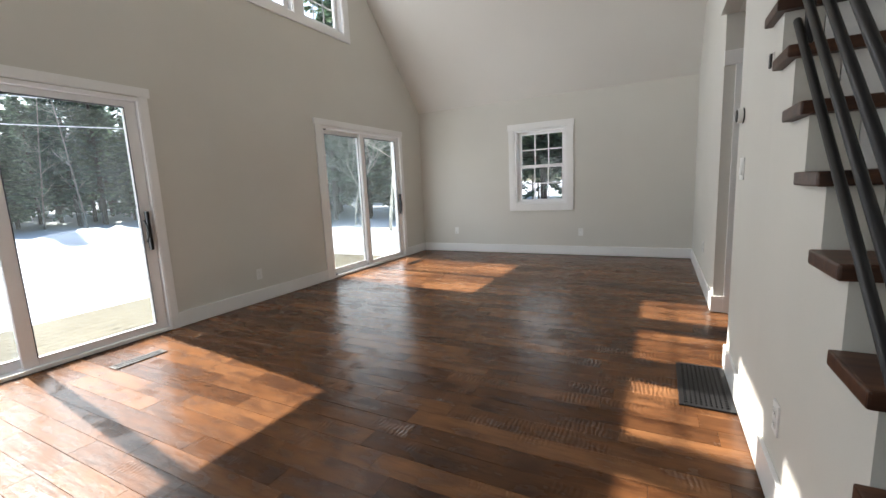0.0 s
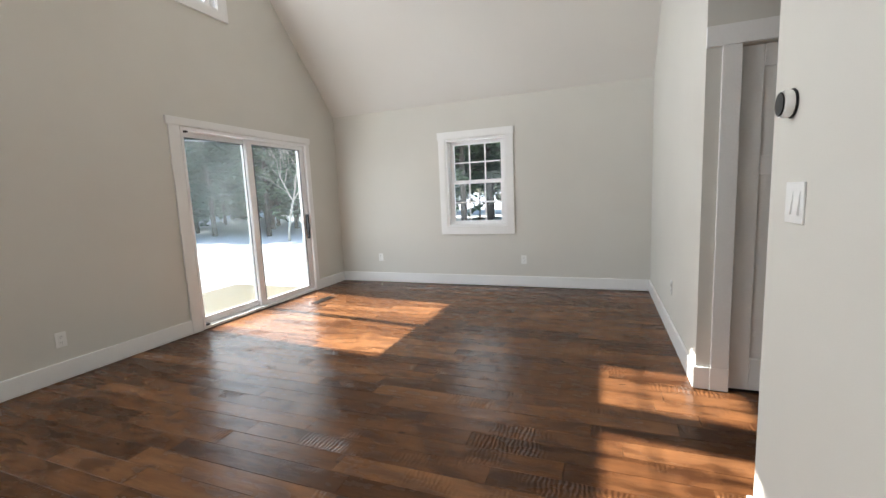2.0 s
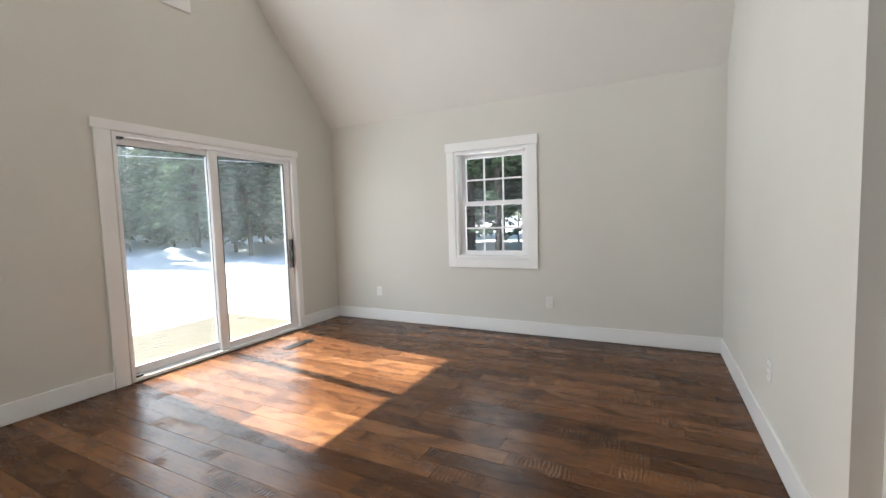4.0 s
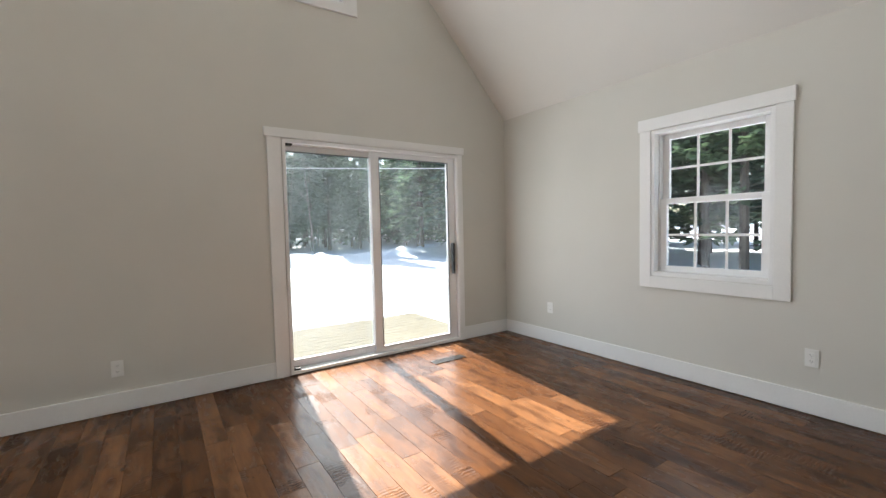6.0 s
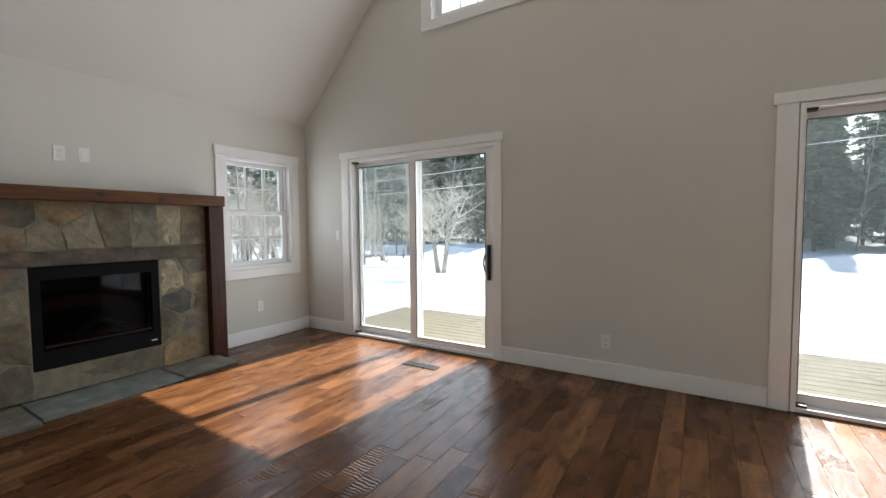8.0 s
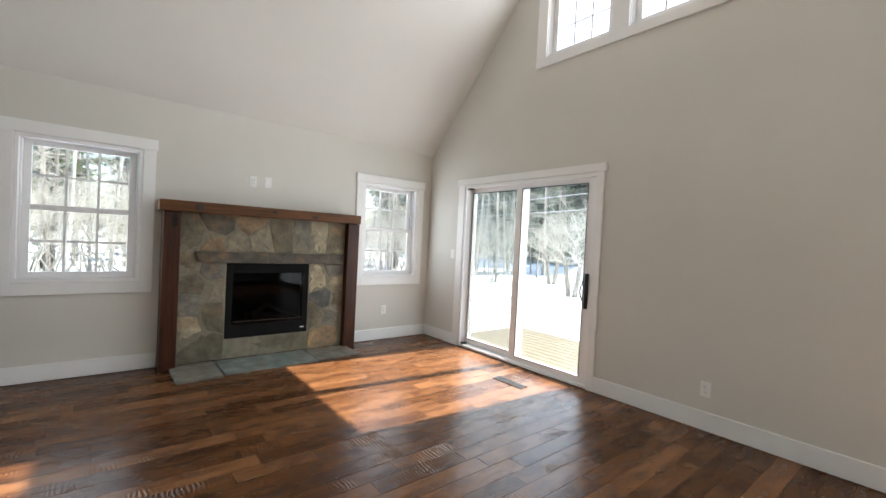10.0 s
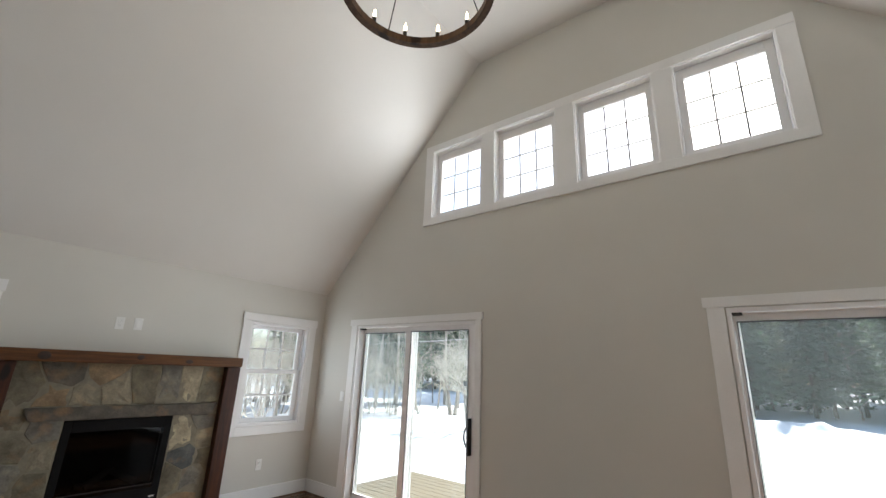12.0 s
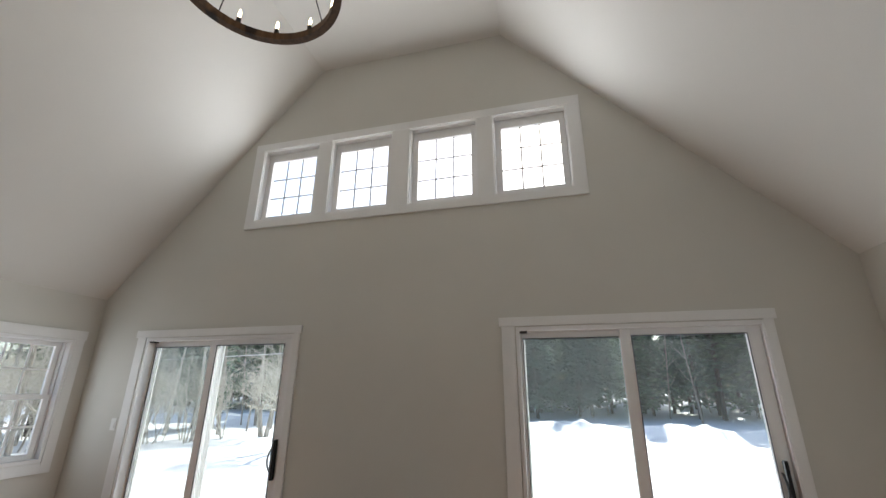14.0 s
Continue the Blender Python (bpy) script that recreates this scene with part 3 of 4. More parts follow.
def rough_stone(parent, poly, face, rng, material=M_STONE, gap=0.0012, depth=0.05):
    """One stone: its outline broken up and eased, the face split and uneven. u runs along x, v up; the face looks along +y."""
    poly = shrink(poly, gap)
    c = sum(poly, Vector((0, 0))) / len(poly)
    pts = []
    for a, b in zip(poly, poly[1:] + poly[:1]):
        steps = max(1, int((b - a).length / 0.07))
        for i in range(steps):
            p = a.lerp(b, i / steps)
            j = Vector((rng.uniform(-1, 1), rng.uniform(-1, 1))) * 0.007
            pull = 0.03 if i == 0 else 0.0
            pts.append(p.lerp(c, pull) + j)
    bm = bmesh.new()
    tilt = Vector((rng.uniform(-0.035, 0.035), rng.uniform(-0.035, 0.035)))
    lift = rng.uniform(0.0, 0.008)
    rings = []
    for inset, y in ((0.0, -depth), (0.0, -0.003), (0.05, 0.001), (0.45, 0.003)):
        ring = []
        for p in pts:
            q = p.lerp(c, inset)
            yy = y if y == -depth else face + 0 + y + lift + tilt.dot(q - c) + (rng.uniform(-0.0035, 0.0035) if inset else 0)
            ring.append(bm.verts.new((q.x, face - depth if y == -depth else yy, q.y)))
        rings.append(ring)
    n = len(pts)
    for r0, r1 in zip(rings, rings[1:]):
        for i in range(n):
            bm.faces.new((r0[i], r0[(i + 1) % n], r1[(i + 1) % n], r1[i]))
    top = bm.verts.new((c.x, face + lift + 0.007, c.y))
    for i in range(n):
        bm.faces.new((rings[-1][i], rings[-1][(i + 1) % n], top))
    part("stone", bm, material, parent)


def fireplace():
    rng = random.Random(4)
    fp = thing("fireplace", pose(2.21, 0, 0), "fieldstone fireplace with black gas insert and stained timber surround", "fireplace")
    X = lambda x: x - 2.21
    face = 0.12
    # mortar bed round the firebox
    bm = bmesh.new()
    for b in ((1.345, 1.765, 0.03, 1.5), (2.615, 3.03, 0.03, 1.5)):
        box(bm, X(b[0]), X(b[1]), 0.002, face + 0.003, b[2], b[3])
    box(bm, X(1.765), X(2.615), 0.002, face + 0.003, 1.0, 1.5), box(bm, X(1.765), X(2.615), 0.002, face + 0.003, 0.03, 0.23)
    bed = part("mortar_bed", bm, M_MORTAR, fp, "grey-brown mortar between the stones")
    regions = [
        ((1.345, 3.03, 1.115, 1.492), [(2.94, 1.26, "olive"), (2.67, 1.40, "dark"), (2.43, 1.41, "tan"), (2.72, 1.19, "tan"), (2.52, 1.19, "light"), (2.30, 1.24, "light"), (2.06, 1.30, "olive"), (1.86, 1.30, "grey"), (1.66, 1.31, "cream"), (1.47, 1.30, "olive")]),
        ((2.622, 3.03, 0.03, 1.115), [(2.95, 0.99, "olive"), (2.74, 0.93, "grey"), (2.90, 0.80, "olive"), (2.70, 0.74, "light"), (2.92, 0.60, "grey"), (2.72, 0.50, "olive"), (2.93, 0.37, "cream"), (2.83, 0.17, "olive")]),
        ((1.345, 1.76, 0.03, 1.00), [(1.65, 0.82, "cream"), (1.44, 0.95, "grey"), (1.42, 0.77, "light"), (1.58, 0.60, "slate"), (1.40, 0.58, "olive"), (1.68, 0.42, "olive"), (1.50, 0.40, "grey"), (1.55, 0.15, "tan")]),
    ]
    for (x0, x1, z0, z1), seeds in regions:
        seeds = [(Vector((X(a), b)), tone) for a, b, tone in seeds]
        for p, tone in seeds:
            poly = [Vector(q) for q in ((X(x0), z0), (X(x1), z0), (X(x1), z1), (X(x0), z1))]
            for q, _ in seeds:
                if q is not p and len(poly) > 2:
                    poly = clip_cell(poly, p, q)
            if len(poly) > 2:
                rough_stone(bed, poly, face, rng, TONES[tone])
    rough_stone(bed, [Vector((X(a), b)) for a, b in ((1.765, 0.03), (2.616, 0.03), (2.616, 0.228), (1.765, 0.228))], face, rng, TONES["olive"])
    # long lintel stone, a little proud
    bm = bmesh.new()
    prism(bm, [(X(1.36), 1.112), (X(2.90), 1.112), (X(2.87), 1.03), (X(2.84), 1.005), (X(1.44), 1.003), (X(1.40), 1.02)], lambda u, v, k: (u, face - 0.05 + 0.085 * k, v))
    bmesh.ops.bevel(bm, geom=bm.edges[:], offset=0.006, segments=2, affect="EDGES")
    part("lintel", bm, M_LINTEL, fp, "long grey lintel stone")
    # timber surround
    bar("post", fp, M_POST, X(3.03), X(3.165), 0.002, 0.205, 0.002, 1.484, bevel=0.006)
    bar("post", fp, M_POST, X(1.20), X(1.345), 0.002, 0.205, 0.002, 1.484, bevel=0.006)
    shelf = bar("mantel_shelf", fp, M_MANTEL, X(1.205), X(3.205), 0.002, 0.245, 1.485, 1.586, bevel=0.007)
    for x, w, z, h in ((2.885, 0.045, 1.535, 0.034), (2.20, 0.032, 1.548, 0.022), (1.765, 0.036, 1.525, 0.02)):
        bm = bmesh.new()
        bmesh.ops.create_uvsphere(bm, u_segments=16, v_segments=8, radius=1.0, matrix=Matrix.Translation((X(x), 0.2445, z)) @ Matrix.Diagonal((w, 0.003, h, 1)))
        part("knot", bm, M_KNOT, shelf, "dark round knot", True)
    # gas insert
    ins = framing("insert", fp, X(1.768), X(2.612), 0.234, 0.998, 0.05, face + 0.006, (0.06, 0.06), 0.10, 0.13, M_FIREBOX)
    bar("back", ins, M_FIREBOX, X(1.82), X(2.56), 0.003, 0.02, 0.30, 0.95, bevel=0)
    bar("burner_ledge", ins, M_FIREBOX, X(1.83), X(2.55), 0.02, 0.11, 0.364, 0.40)
    pane(ins, X(1.826), X(2.554), 0.118, 0.365, 0.897, M_SMOKED, "dark fire glass")
    bar("vent_lip", ins, M_DARK, X(1.84), X(2.54), face + 0.006, face + 0.016, 0.395, 0.405, bevel=0.002)
    bar("badge", ins, M_PLATE, X(1.80), X(1.845), face + 0.0065, face + 0.009, 0.285, 0.295, bevel=0, label="small pale maker's plate")
    for a, b in (((1.95, 0.05, 0.43), (2.42, 0.06, 0.45)), ((2.0, 0.08, 0.44), (2.22, 0.045, 0.56)), ((2.36, 0.085, 0.44), (2.16, 0.05, 0.57))):
        bm = bmesh.new()
        tube(bm, (X(a[0]), a[1], a[2]), (X(b[0]), b[1], b[2]), 0.032, 0.026, 9)
        part("log", bm, M_LOG, ins, "dark ceramic log")
    # hearth flags
    hearth = thing("hearth", pose(2.21, 0, 0), "thin blue-grey flagstone hearth set on the floor", "hearth")
    for x0, x1, y1, mat in ((2.70, 3.085, 0.64, TONES["grey"]), (1.80, 2.693, 0.58, M_BLUESTONE), (1.30, 1.793, 0.54, TONES["grey"])):
        bm = bmesh.new()
        y0 = face + 0.01
        o = [(X(x0), y0), (X(x1), y0), (X(x1) - 0.006, y1), (X((x0 + x1) / 2), y1 - 0.012), (X(x0) + 0.004, y1 - 0.006)]
        prism(bm, o, lambda u, v, k: (u, v, 0.002 + 0.024 * k))
        bmesh.ops.bevel(bm, geom=bm.edges[:], offset=0.004, segments=2, affect="EDGES")
        part("flagstone", bm, mat, hearth)


fireplace()


# ---- chandelier ----
def chandelier():
    z0, r = 3.675, 0.462
    ch = thing("chandelier", pose(2.29, 3.66, z0), "round wooden wagon-wheel chandelier with lit candle bulbs", "chandelier")
    bm = bmesh.new()
    seg, sect = 72, [(r - 0.046, 0.0), (r, 0.0), (r, 0.05), (r - 0.046, 0.05)]
    rings = [[bm.verts.new((p * math.cos(a), p * math.sin(a), z)) for p, z in sect] for a in (2 * math.pi * i / seg for i in range(seg))]
    for i in range(seg):
        for j in range(4):
            bm.faces.new((rings[i][j], rings[i - 1][j], rings[i - 1][(j + 1) % 4], rings[i][(j + 1) % 4]))
    sharp = [e for e in bm.edges if abs(e.calc_face_angle(0)) > 0.8]
    bmesh.ops.bevel(bm, geom=sharp, offset=0.005, segments=2, affect="EDGES")
    part("ring", bm, M_RING, ch, "brown wooden ring")
    rc = r - 0.027
    for i in range(12):
        a = radians(203 + 30 * i)
        x, y = rc * math.cos(a), rc * math.sin(a)
        bm = bmesh.new()
        tube(bm, (x, y, 0.049), (x, y, 0.092), 0.0145, 0.0145, 14)
        tube(bm, (x, y, 0.092), (x, y, 0.099), 0.0145, 0.011, 14)
        cup = part("candle_cup", bm, M_DARK, ch, "black candle socket")
        bm = bmesh.new()
        prof = [(0.006, 0.099), (0.0085, 0.112), (0.0095, 0.124), (0.0075, 0.142), (0.0035, 0.158), (0.0008, 0.166)]
        loops = [[bm.verts.new((x + p * math.cos(t), y + p * math.sin(t), z)) for t in (2 * math.pi * j / 12 for j in range(12))] for p, z in prof]
        for l0, l1 in zip(loops, loops[1:]):
            for j in range(12):
                bm.faces.new((l0[j], l0[(j + 1) % 12], l1[(j + 1) % 12], l1[j]))
        bm.faces.new(loops[-1]), bm.faces.new(loops[0][::-1])
        part("bulb", bm, M_BULB, cup, "glowing candle bulb", True)
    for i in range(4):
        a = radians(158 + 90 * i)
        bm = bmesh.new()
        rr = r - 0.017
        tube(bm, (rr * math.cos(a), rr * math.sin(a), 0.05), (0.012 * math.cos(a), 0.012 * math.sin(a), 0.95), 0.004, seg=8)
        tube(bm, (rr * math.cos(a), rr * math.sin(a), 0.046), (rr * math.cos(a), rr * math.sin(a), 0.068), 0.007, seg=8)
        part("hanger_rod", bm, M_DARK, ch)
    bm = bmesh.new()
    tube(bm, (0, 0, 0.92), (0, 0, 0.98), 0.022, seg=14), tube(bm, (0, 0, 0.98), (0, 0, TOP - z0 - 0.03), 0.008, seg=10)
    tube(bm, (0, 0, TOP - z0 - 0.03), (0, 0, TOP - z0 - 0.001), 0.065, 0.065, 24)
    part("stem", bm, M_DARK, ch, "black stem and ceiling plate")


chandelier()


# ---- floor registers and the return grille ----
def register(x, y):
    rg = thing("floor_register", pose(x, y, 0.002), "dark metal slotted floor register set in the planks", "register", "floor registers")
    framing_bm = bmesh.new()
    w, l = 0.05, 0.178
    for b in ((-w, -w + 0.013, -l, l), (w - 0.013, w, -l, l), (-w + 0.013, w - 0.013, -l, -l + 0.016), (-w + 0.013, w - 0.013, l - 0.016, l)):
        box(framing_bm, b[0], b[1], b[2], b[3], 0.0, 0.006, 0.0015)
    part("frame", framing_bm, M_REG, rg)
    # thin black sheet paints the shade of the opening; the floor isn't cut
    bm = bmesh.new()
    box(bm, -w + 0.012, w - 0.012, -l + 0.015, l - 0.015, 0.0, 0.0015)
    part("shade_sheet", bm, M_FIREBOX, rg, "black sheet standing in for the shaded opening below the slats")
    for i in range(15):
        y = -l + 0.026 + (2 * l - 0.052) * i / 14
        bm = bmesh.new()
        box(bm, -w + 0.0135, w - 0.0135, y - 0.0045, y + 0.0045, 0.0016, 0.0055)
        part("slat", bm, M_REG, rg)
    bm = bmesh.new()
    box(bm, -0.003, 0.003, -l + 0.017, l - 0.017, 0.0056, 0.0066)
    part("rib", bm, M_REG, rg)


register(0.49, 2.07)
register(0.485, 6.115)


def return_grille():
    x0, x1, y0, y1 = 4.085, 4.336, 2.842, 3.402
    g = thing("return_grille", pose((x0 + x1) / 2, (y0 + y1) / 2, 0.002), "large black metal grille with rows of square holes in the floor", "grille")
    hx, hy = (x1 - x0) / 2, (y1 - y0) / 2
    bm = bmesh.new()
    for b in ((-hx, -hx + 0.024, -hy, hy), (hx - 0.024, hx, -hy, hy), (-hx + 0.024, hx - 0.024, -hy, -hy + 0.024), (-hx + 0.024, hx - 0.024, hy - 0.024, hy)):
        box(bm, b[0], b[1], b[2], b[3], 0, 0.008, 0.002)
    part("frame", bm, M_DARK, g)
    # the duct's darkness is a flat black sheet under the bars
    bm = bmesh.new()
    box(bm, -hx + 0.022, hx - 0.022, -hy + 0.022, hy - 0.022, 0, 0.001)
    part("shade_sheet", bm, M_FIREBOX, g, "black sheet standing in for the shaded duct below the bars")
    n, k = 9, 20
    for i in range(1, n):
        u = -hx + 0.024 + (2 * hx - 0.048) * i / n
        bm = bmesh.new()
        box(bm, u - 0.0065, u + 0.0065, -hy + 0.024, hy - 0.024, 0.0015, 0.0068)
        part("bar", bm, M_DARK, g)
    for i in range(1, k):
        v = -hy + 0.024 + (2 * hy - 0.048) * i / k
        bm = bmesh.new()
        box(bm, -hx + 0.024, hx - 0.024, v - 0.006, v + 0.006, 0.0012, 0.0064)
        part("bar", bm, M_DARK, g)


return_grille()


# ---- outlets, switches, thermostat (y into the wall) ----
def plate_base(name, m, w, label, category, group):
    t = thing(name, m, label, category, group)
    bm = bmesh.new()
    box(bm, -w / 2, w / 2, -0.006, -0.0005, -0.058, 0.058, 0.002)
    part("cover_plate", bm, M_PLATE, t)
    return t


def outlet(m):
    t = plate_base("wall_outlet", m, 0.072, "white duplex outlet on a white plate", "outlet", "wall outlets")
    for z in (-0.021, 0.021):
        bm = bmesh.new()
        box(bm, -0.017, 0.017, -0.0085, -0.006, z - 0.0145, z + 0.0145, 0.003)
        s = part("socket", bm, M_PLATE, t)
        bm = bmesh.new()
        for x in (-0.0065, 0.0065):
            box(bm, x - 0.0012, x + 0.0012, -0.0092, -0.0086, z - 0.003, z + 0.006)
        box(bm, -0.002, 0.002, -0.0092, -0.0086, z - 0.011, z - 0.007)
        part("slot", bm, M_SEAL, s, "dark slots")


def switch(m, gangs=1):
    w = 0.072 + 0.046 * (gangs - 1)
    t = plate_base("light_switch", m, w, "white rocker switch on a white plate", "switch", "light switches")
    for i in range(gangs):
        x = (i - (gangs - 1) / 2) * 0.046
        bm = bmesh.new()
        prism(bm, [(-0.006, -0.033), (-0.013, -0.033), (-0.007, 0.033), (-0.006, 0.033)], lambda u, v, k: (x - 0.0165 + 0.033 * k, u, v))
        part("rocker", bm, M_PLATE, t)


for x, z in ((0.685, 0.38), (2.864, 0.37)):
    outlet(NORTH @ pose(x, 0, z))
outlet(WEST @ pose(3.585, 0, 0.315))
outlet(SOUTH @ pose(-0.69, 0, 0.39))
outlet(SOUTH @ pose(-2.37, 0, 1.862))
switch(SOUTH @ pose(-2.216, 0, 1.868))
switch(WEST @ pose(0.553, 0, 1.175))
outlet(EAST @ pose(-2.232, 0, 0.326))
outlet(EAST_END @ pose(-5.667, 0, 0.42))
switch(EAST @ pose(-3.24, 0, 1.21), 2)


def thermostat():
    t = thing("thermostat", EAST @ pose(-3.302, 0, 1.492), "round thermostat with dark face and white ring", "thermostat")
    for name, y0, y1, r, mat, lab in (("base_ring", -0.006, -0.0005, 0.042, M_DARK, "thin dark base"), ("body", -0.03, -0.006, 0.038, M_PLATE, "white round body"), ("face", -0.034, -0.03, 0.034, M_DARK, "black glass face")):
        bm = bmesh.new()
        tube(bm, (0, y0, 0), (0, y1, 0), r, seg=36)
        bmesh.ops.bevel(bm, geom=[e for e in bm.edges if e.calc_face_angle(0) > 1], offset=0.002, segments=2, affect="EDGES")
        part(name, bm, mat, t, lab)


thermostat()


# small dark fitting of unknown use, bracket-like or switch-like, built as a plain plate
def wall_sensor():
    t = thing("wall_sensor", EAST @ pose(-2.672, 0, 1.626), "small flat dark plate on the wall beside the stairs", "sensor")
    bar("back_plate", t, M_PLATE, -0.016, 0.016, -0.006, -0.0005, -0.032, 0.032, bevel=0.002, label="white back plate")
    bar("cover", t, M_DARK, -0.013, 0.013, -0.014, -0.006, -0.027, 0.027, bevel=0.002, label="dark cover")


wall_sensor()


# ---- outside: deck, snow, wires, woods ----
def deck():
    dk = thing("deck", pose(0, 0, 0), "low deck of pale new pine boards along the house", "deck")
    bm = bmesh.new()
    for i in range(10):
        y = -0.2 + i * 0.83
        box(bm, -2.24, -0.18, y - 0.02, y + 0.02, -0.55, -0.186)
    box(bm, -2.24, -2.2, -0.24, 7.31, -0.55, -0.186)
    part("joists", bm, M_DECK, dk)
    me = {}
    for i in range(15):
        x = -0.19 - 0.145 * i
        for j, (a, b) in enumerate(((-0.27, 3.2 + 0.4 * (i % 3)), (3.204 + 0.4 * (i % 3), 7.37))):
            key = round(b - a, 3)
            if key not in me:
                bm = bmesh.new()
                box(bm, -0.138, 0, 0, b - a, -0.03, 0, 0.004)
                me[key] = mesh_of("board", bm, M_DECK)
            ob = new("board", me[key])
            ob.parent, ob.location = dk, (x, a, -0.155)


deck()


def ground():
    n = noise.noise
    xs = sorted({*np.linspace(-70, 60, 105).round(2), *np.linspace(-30, -2, 75).round(2), -400.0, -180.0, 180.0, 400.0})
    ys = sorted({*np.linspace(-70, 75, 150).round(2), *np.linspace(-24, 30, 150).round(2), -400.0, -180.0, 180.0, 400.0})

    def height(x, y):
        h = -0.62 + 0.06 * n((x * 0.25, y * 0.25, 0)) + 0.03 * n((x * 1.1, y * 1.1, 4))
        # ploughed bank along the clearing's far side
        d = x + 20.5 - 0.9 * n((0, y * 0.13, 8)) + max(0, -2 - y) * 0.12
        h += (0.5 + 0.22 * n((x * 0.4, y * 0.45, 2)) + 0.24 * n((x, y * 0.9, 3)) + 0.16 * n((x * 1.7, y * 2.1, 5))) * math.exp(-(d / 1.1) ** 2)
        if x < -22:
            h += 0.25 * n((x * 0.12, y * 0.12, 6)) + min(1.2, (-22 - x) * 0.025)
        if y > 17:
            h += min(1.2, (y - 17) * 0.04) + 0.35 * math.exp(-((y - 15.5) / 1.4) ** 2)
        if -8.5 < x < 14 and -3 < y < 12:
            h = min(h, -0.5)
        if -0.25 < x < 7.2 and -0.3 < y < 7.7:
            h = -0.6
        return h

    verts = [(float(x), float(y), height(float(x), float(y))) for y in ys for x in xs]
    w = len(xs)
    faces = [(j * w + i, j * w + i + 1, (j + 1) * w + i + 1, (j + 1) * w + i) for j in range(len(ys) - 1) for i in range(w - 1)]
    me = bpy.data.meshes.new("ground")
    me.from_pydata(verts, [], faces)
    me.materials.append(M_SNOW)
    me.polygons.foreach_set("use_smooth", [True] * len(faces))
    tagged(new("ground", me), "deep bright snow with a ploughed bank", "snow", kind="structure")


ground()


class Gathered:
    """Vertices and faces gathered for one mesh."""

    def __init__(self):
        self.v, self.f = [], []

    def limb(self, a, b, r0, r1, seg=5):
        a, b = Vector(a), Vector(b)
        q = (b - a).to_track_quat("Z", "Y")
        s = len(self.v)
        for p, r in ((a, r0), (b, r1)):
            for i in range(seg):
                t = 2 * math.pi * i / seg
                self.v.append(p + q @ Vector((r * math.cos(t), r * math.sin(t), 0)))
        for i in range(seg):
            j = (i + 1) % seg
            self.f.append((s + i, s + j, s + seg + j, s + seg + i))

    def blade(self, p, way, side, length, width):
        s = len(self.v)
        self.v += [p, p + way * length * 0.45 + side * width, p + way * length, p + way * length * 0.45 - side * width]
        self.f.append((s, s + 1, s + 2, s + 3))

    def mesh(self, name, material, smooth=False):
        me = bpy.data.meshes.new(name)
        me.from_pydata(self.v, [], self.f)
        me.materials.append(material)
        if smooth:
            me.polygons.foreach_set("use_smooth", [True] * len(self.f))
        return me


def tree_of(name, trunk, crown, label, group):
    t = thing(name, Matrix.Identity(4), label, "tree", group)
    for n, me in (("trunk", trunk), ("crown", crown)):
        new(n, me).parent = t
    return t


def conifer(seed, tall, spread, bare, needle, pine=False):
    """Trunk with whorls of drooping boughs, each hung with many small sprays; bare: share of the trunk without green."""
    r = random.Random(seed)
    tk, cr = Gathered(), Gathered()
    lean = Vector((r.uniform(-0.02, 0.02), r.uniform(-0.02, 0.02), 0))
    axis = lambda z: Vector((lean.x * z, lean.y * z, z))
    for i in range(6):
        a, b = tall * i / 6, tall * (i + 1) / 6
        tk.limb(axis(a - (0.6 if i == 0 else 0)), axis(b), 0.19 * (1 - a / tall * 0.92) * tall / 16, 0.19 * (1 - b / tall * 0.92) * tall / 16, 8)
    z = tall * 0.1
    while z < tall * 0.985:
        green = z > tall * bare
        f = (tall - z) / (tall * (1 - bare * 0.7))
        reach = spread * min(1.0, f) ** 0.75 * r.uniform(0.65, 1.1)
        for k in range(r.randint(4, 7) if green else r.randint(1, 3)):
            t = r.uniform(0, 2 * math.pi)
            out = Vector((math.cos(t), math.sin(t), 0))
            ln = reach * r.uniform(0.6, 1.15) if green else r.uniform(0.4, 1.4)
            rise = r.uniform(0.0, 0.35) if pine else r.uniform(-0.3, 0.1)
            root = axis(z + r.uniform(-0.2, 0.2))
            tip = root + out * ln + Vector((0, 0, rise * ln))
            tk.limb(root, tip, 0.022, 0.006, 3)
            if not green and r.random() < 0.7:
                continue
            for s in range(max(8, int(ln * 24))):
                u = r.uniform(0.18, 1.02)
                p = root.lerp(tip, u) + Vector((0, 0, -0.22 * u * u * ln * (0 if pine else 1)))
                side = Vector((-out.y, out.x, 0)) * r.choice((-1, 1))
                way = (out * r.uniform(0.2, 1) + side * r.uniform(0.2, 1.0) + Vector((0, 0, r.uniform(-0.55, 0.25)))).normalized()
                nrm = way.cross(Vector((r.uniform(-0.6, 0.6), r.uniform(-0.6, 0.6), 1))).normalized()
                cr.blade(p, way, nrm, r.uniform(0.30, 0.70) * (0.6 + 0.5 * (1 - u)), r.uniform(0.07, 0.16))
        z += r.uniform(0.22, 0.42)
    return tree_of("conifer", tk.mesh("trunk", M_BARK), cr.mesh("crown", needle), "tall dark green conifer standing in snow", "conifers of the woods")


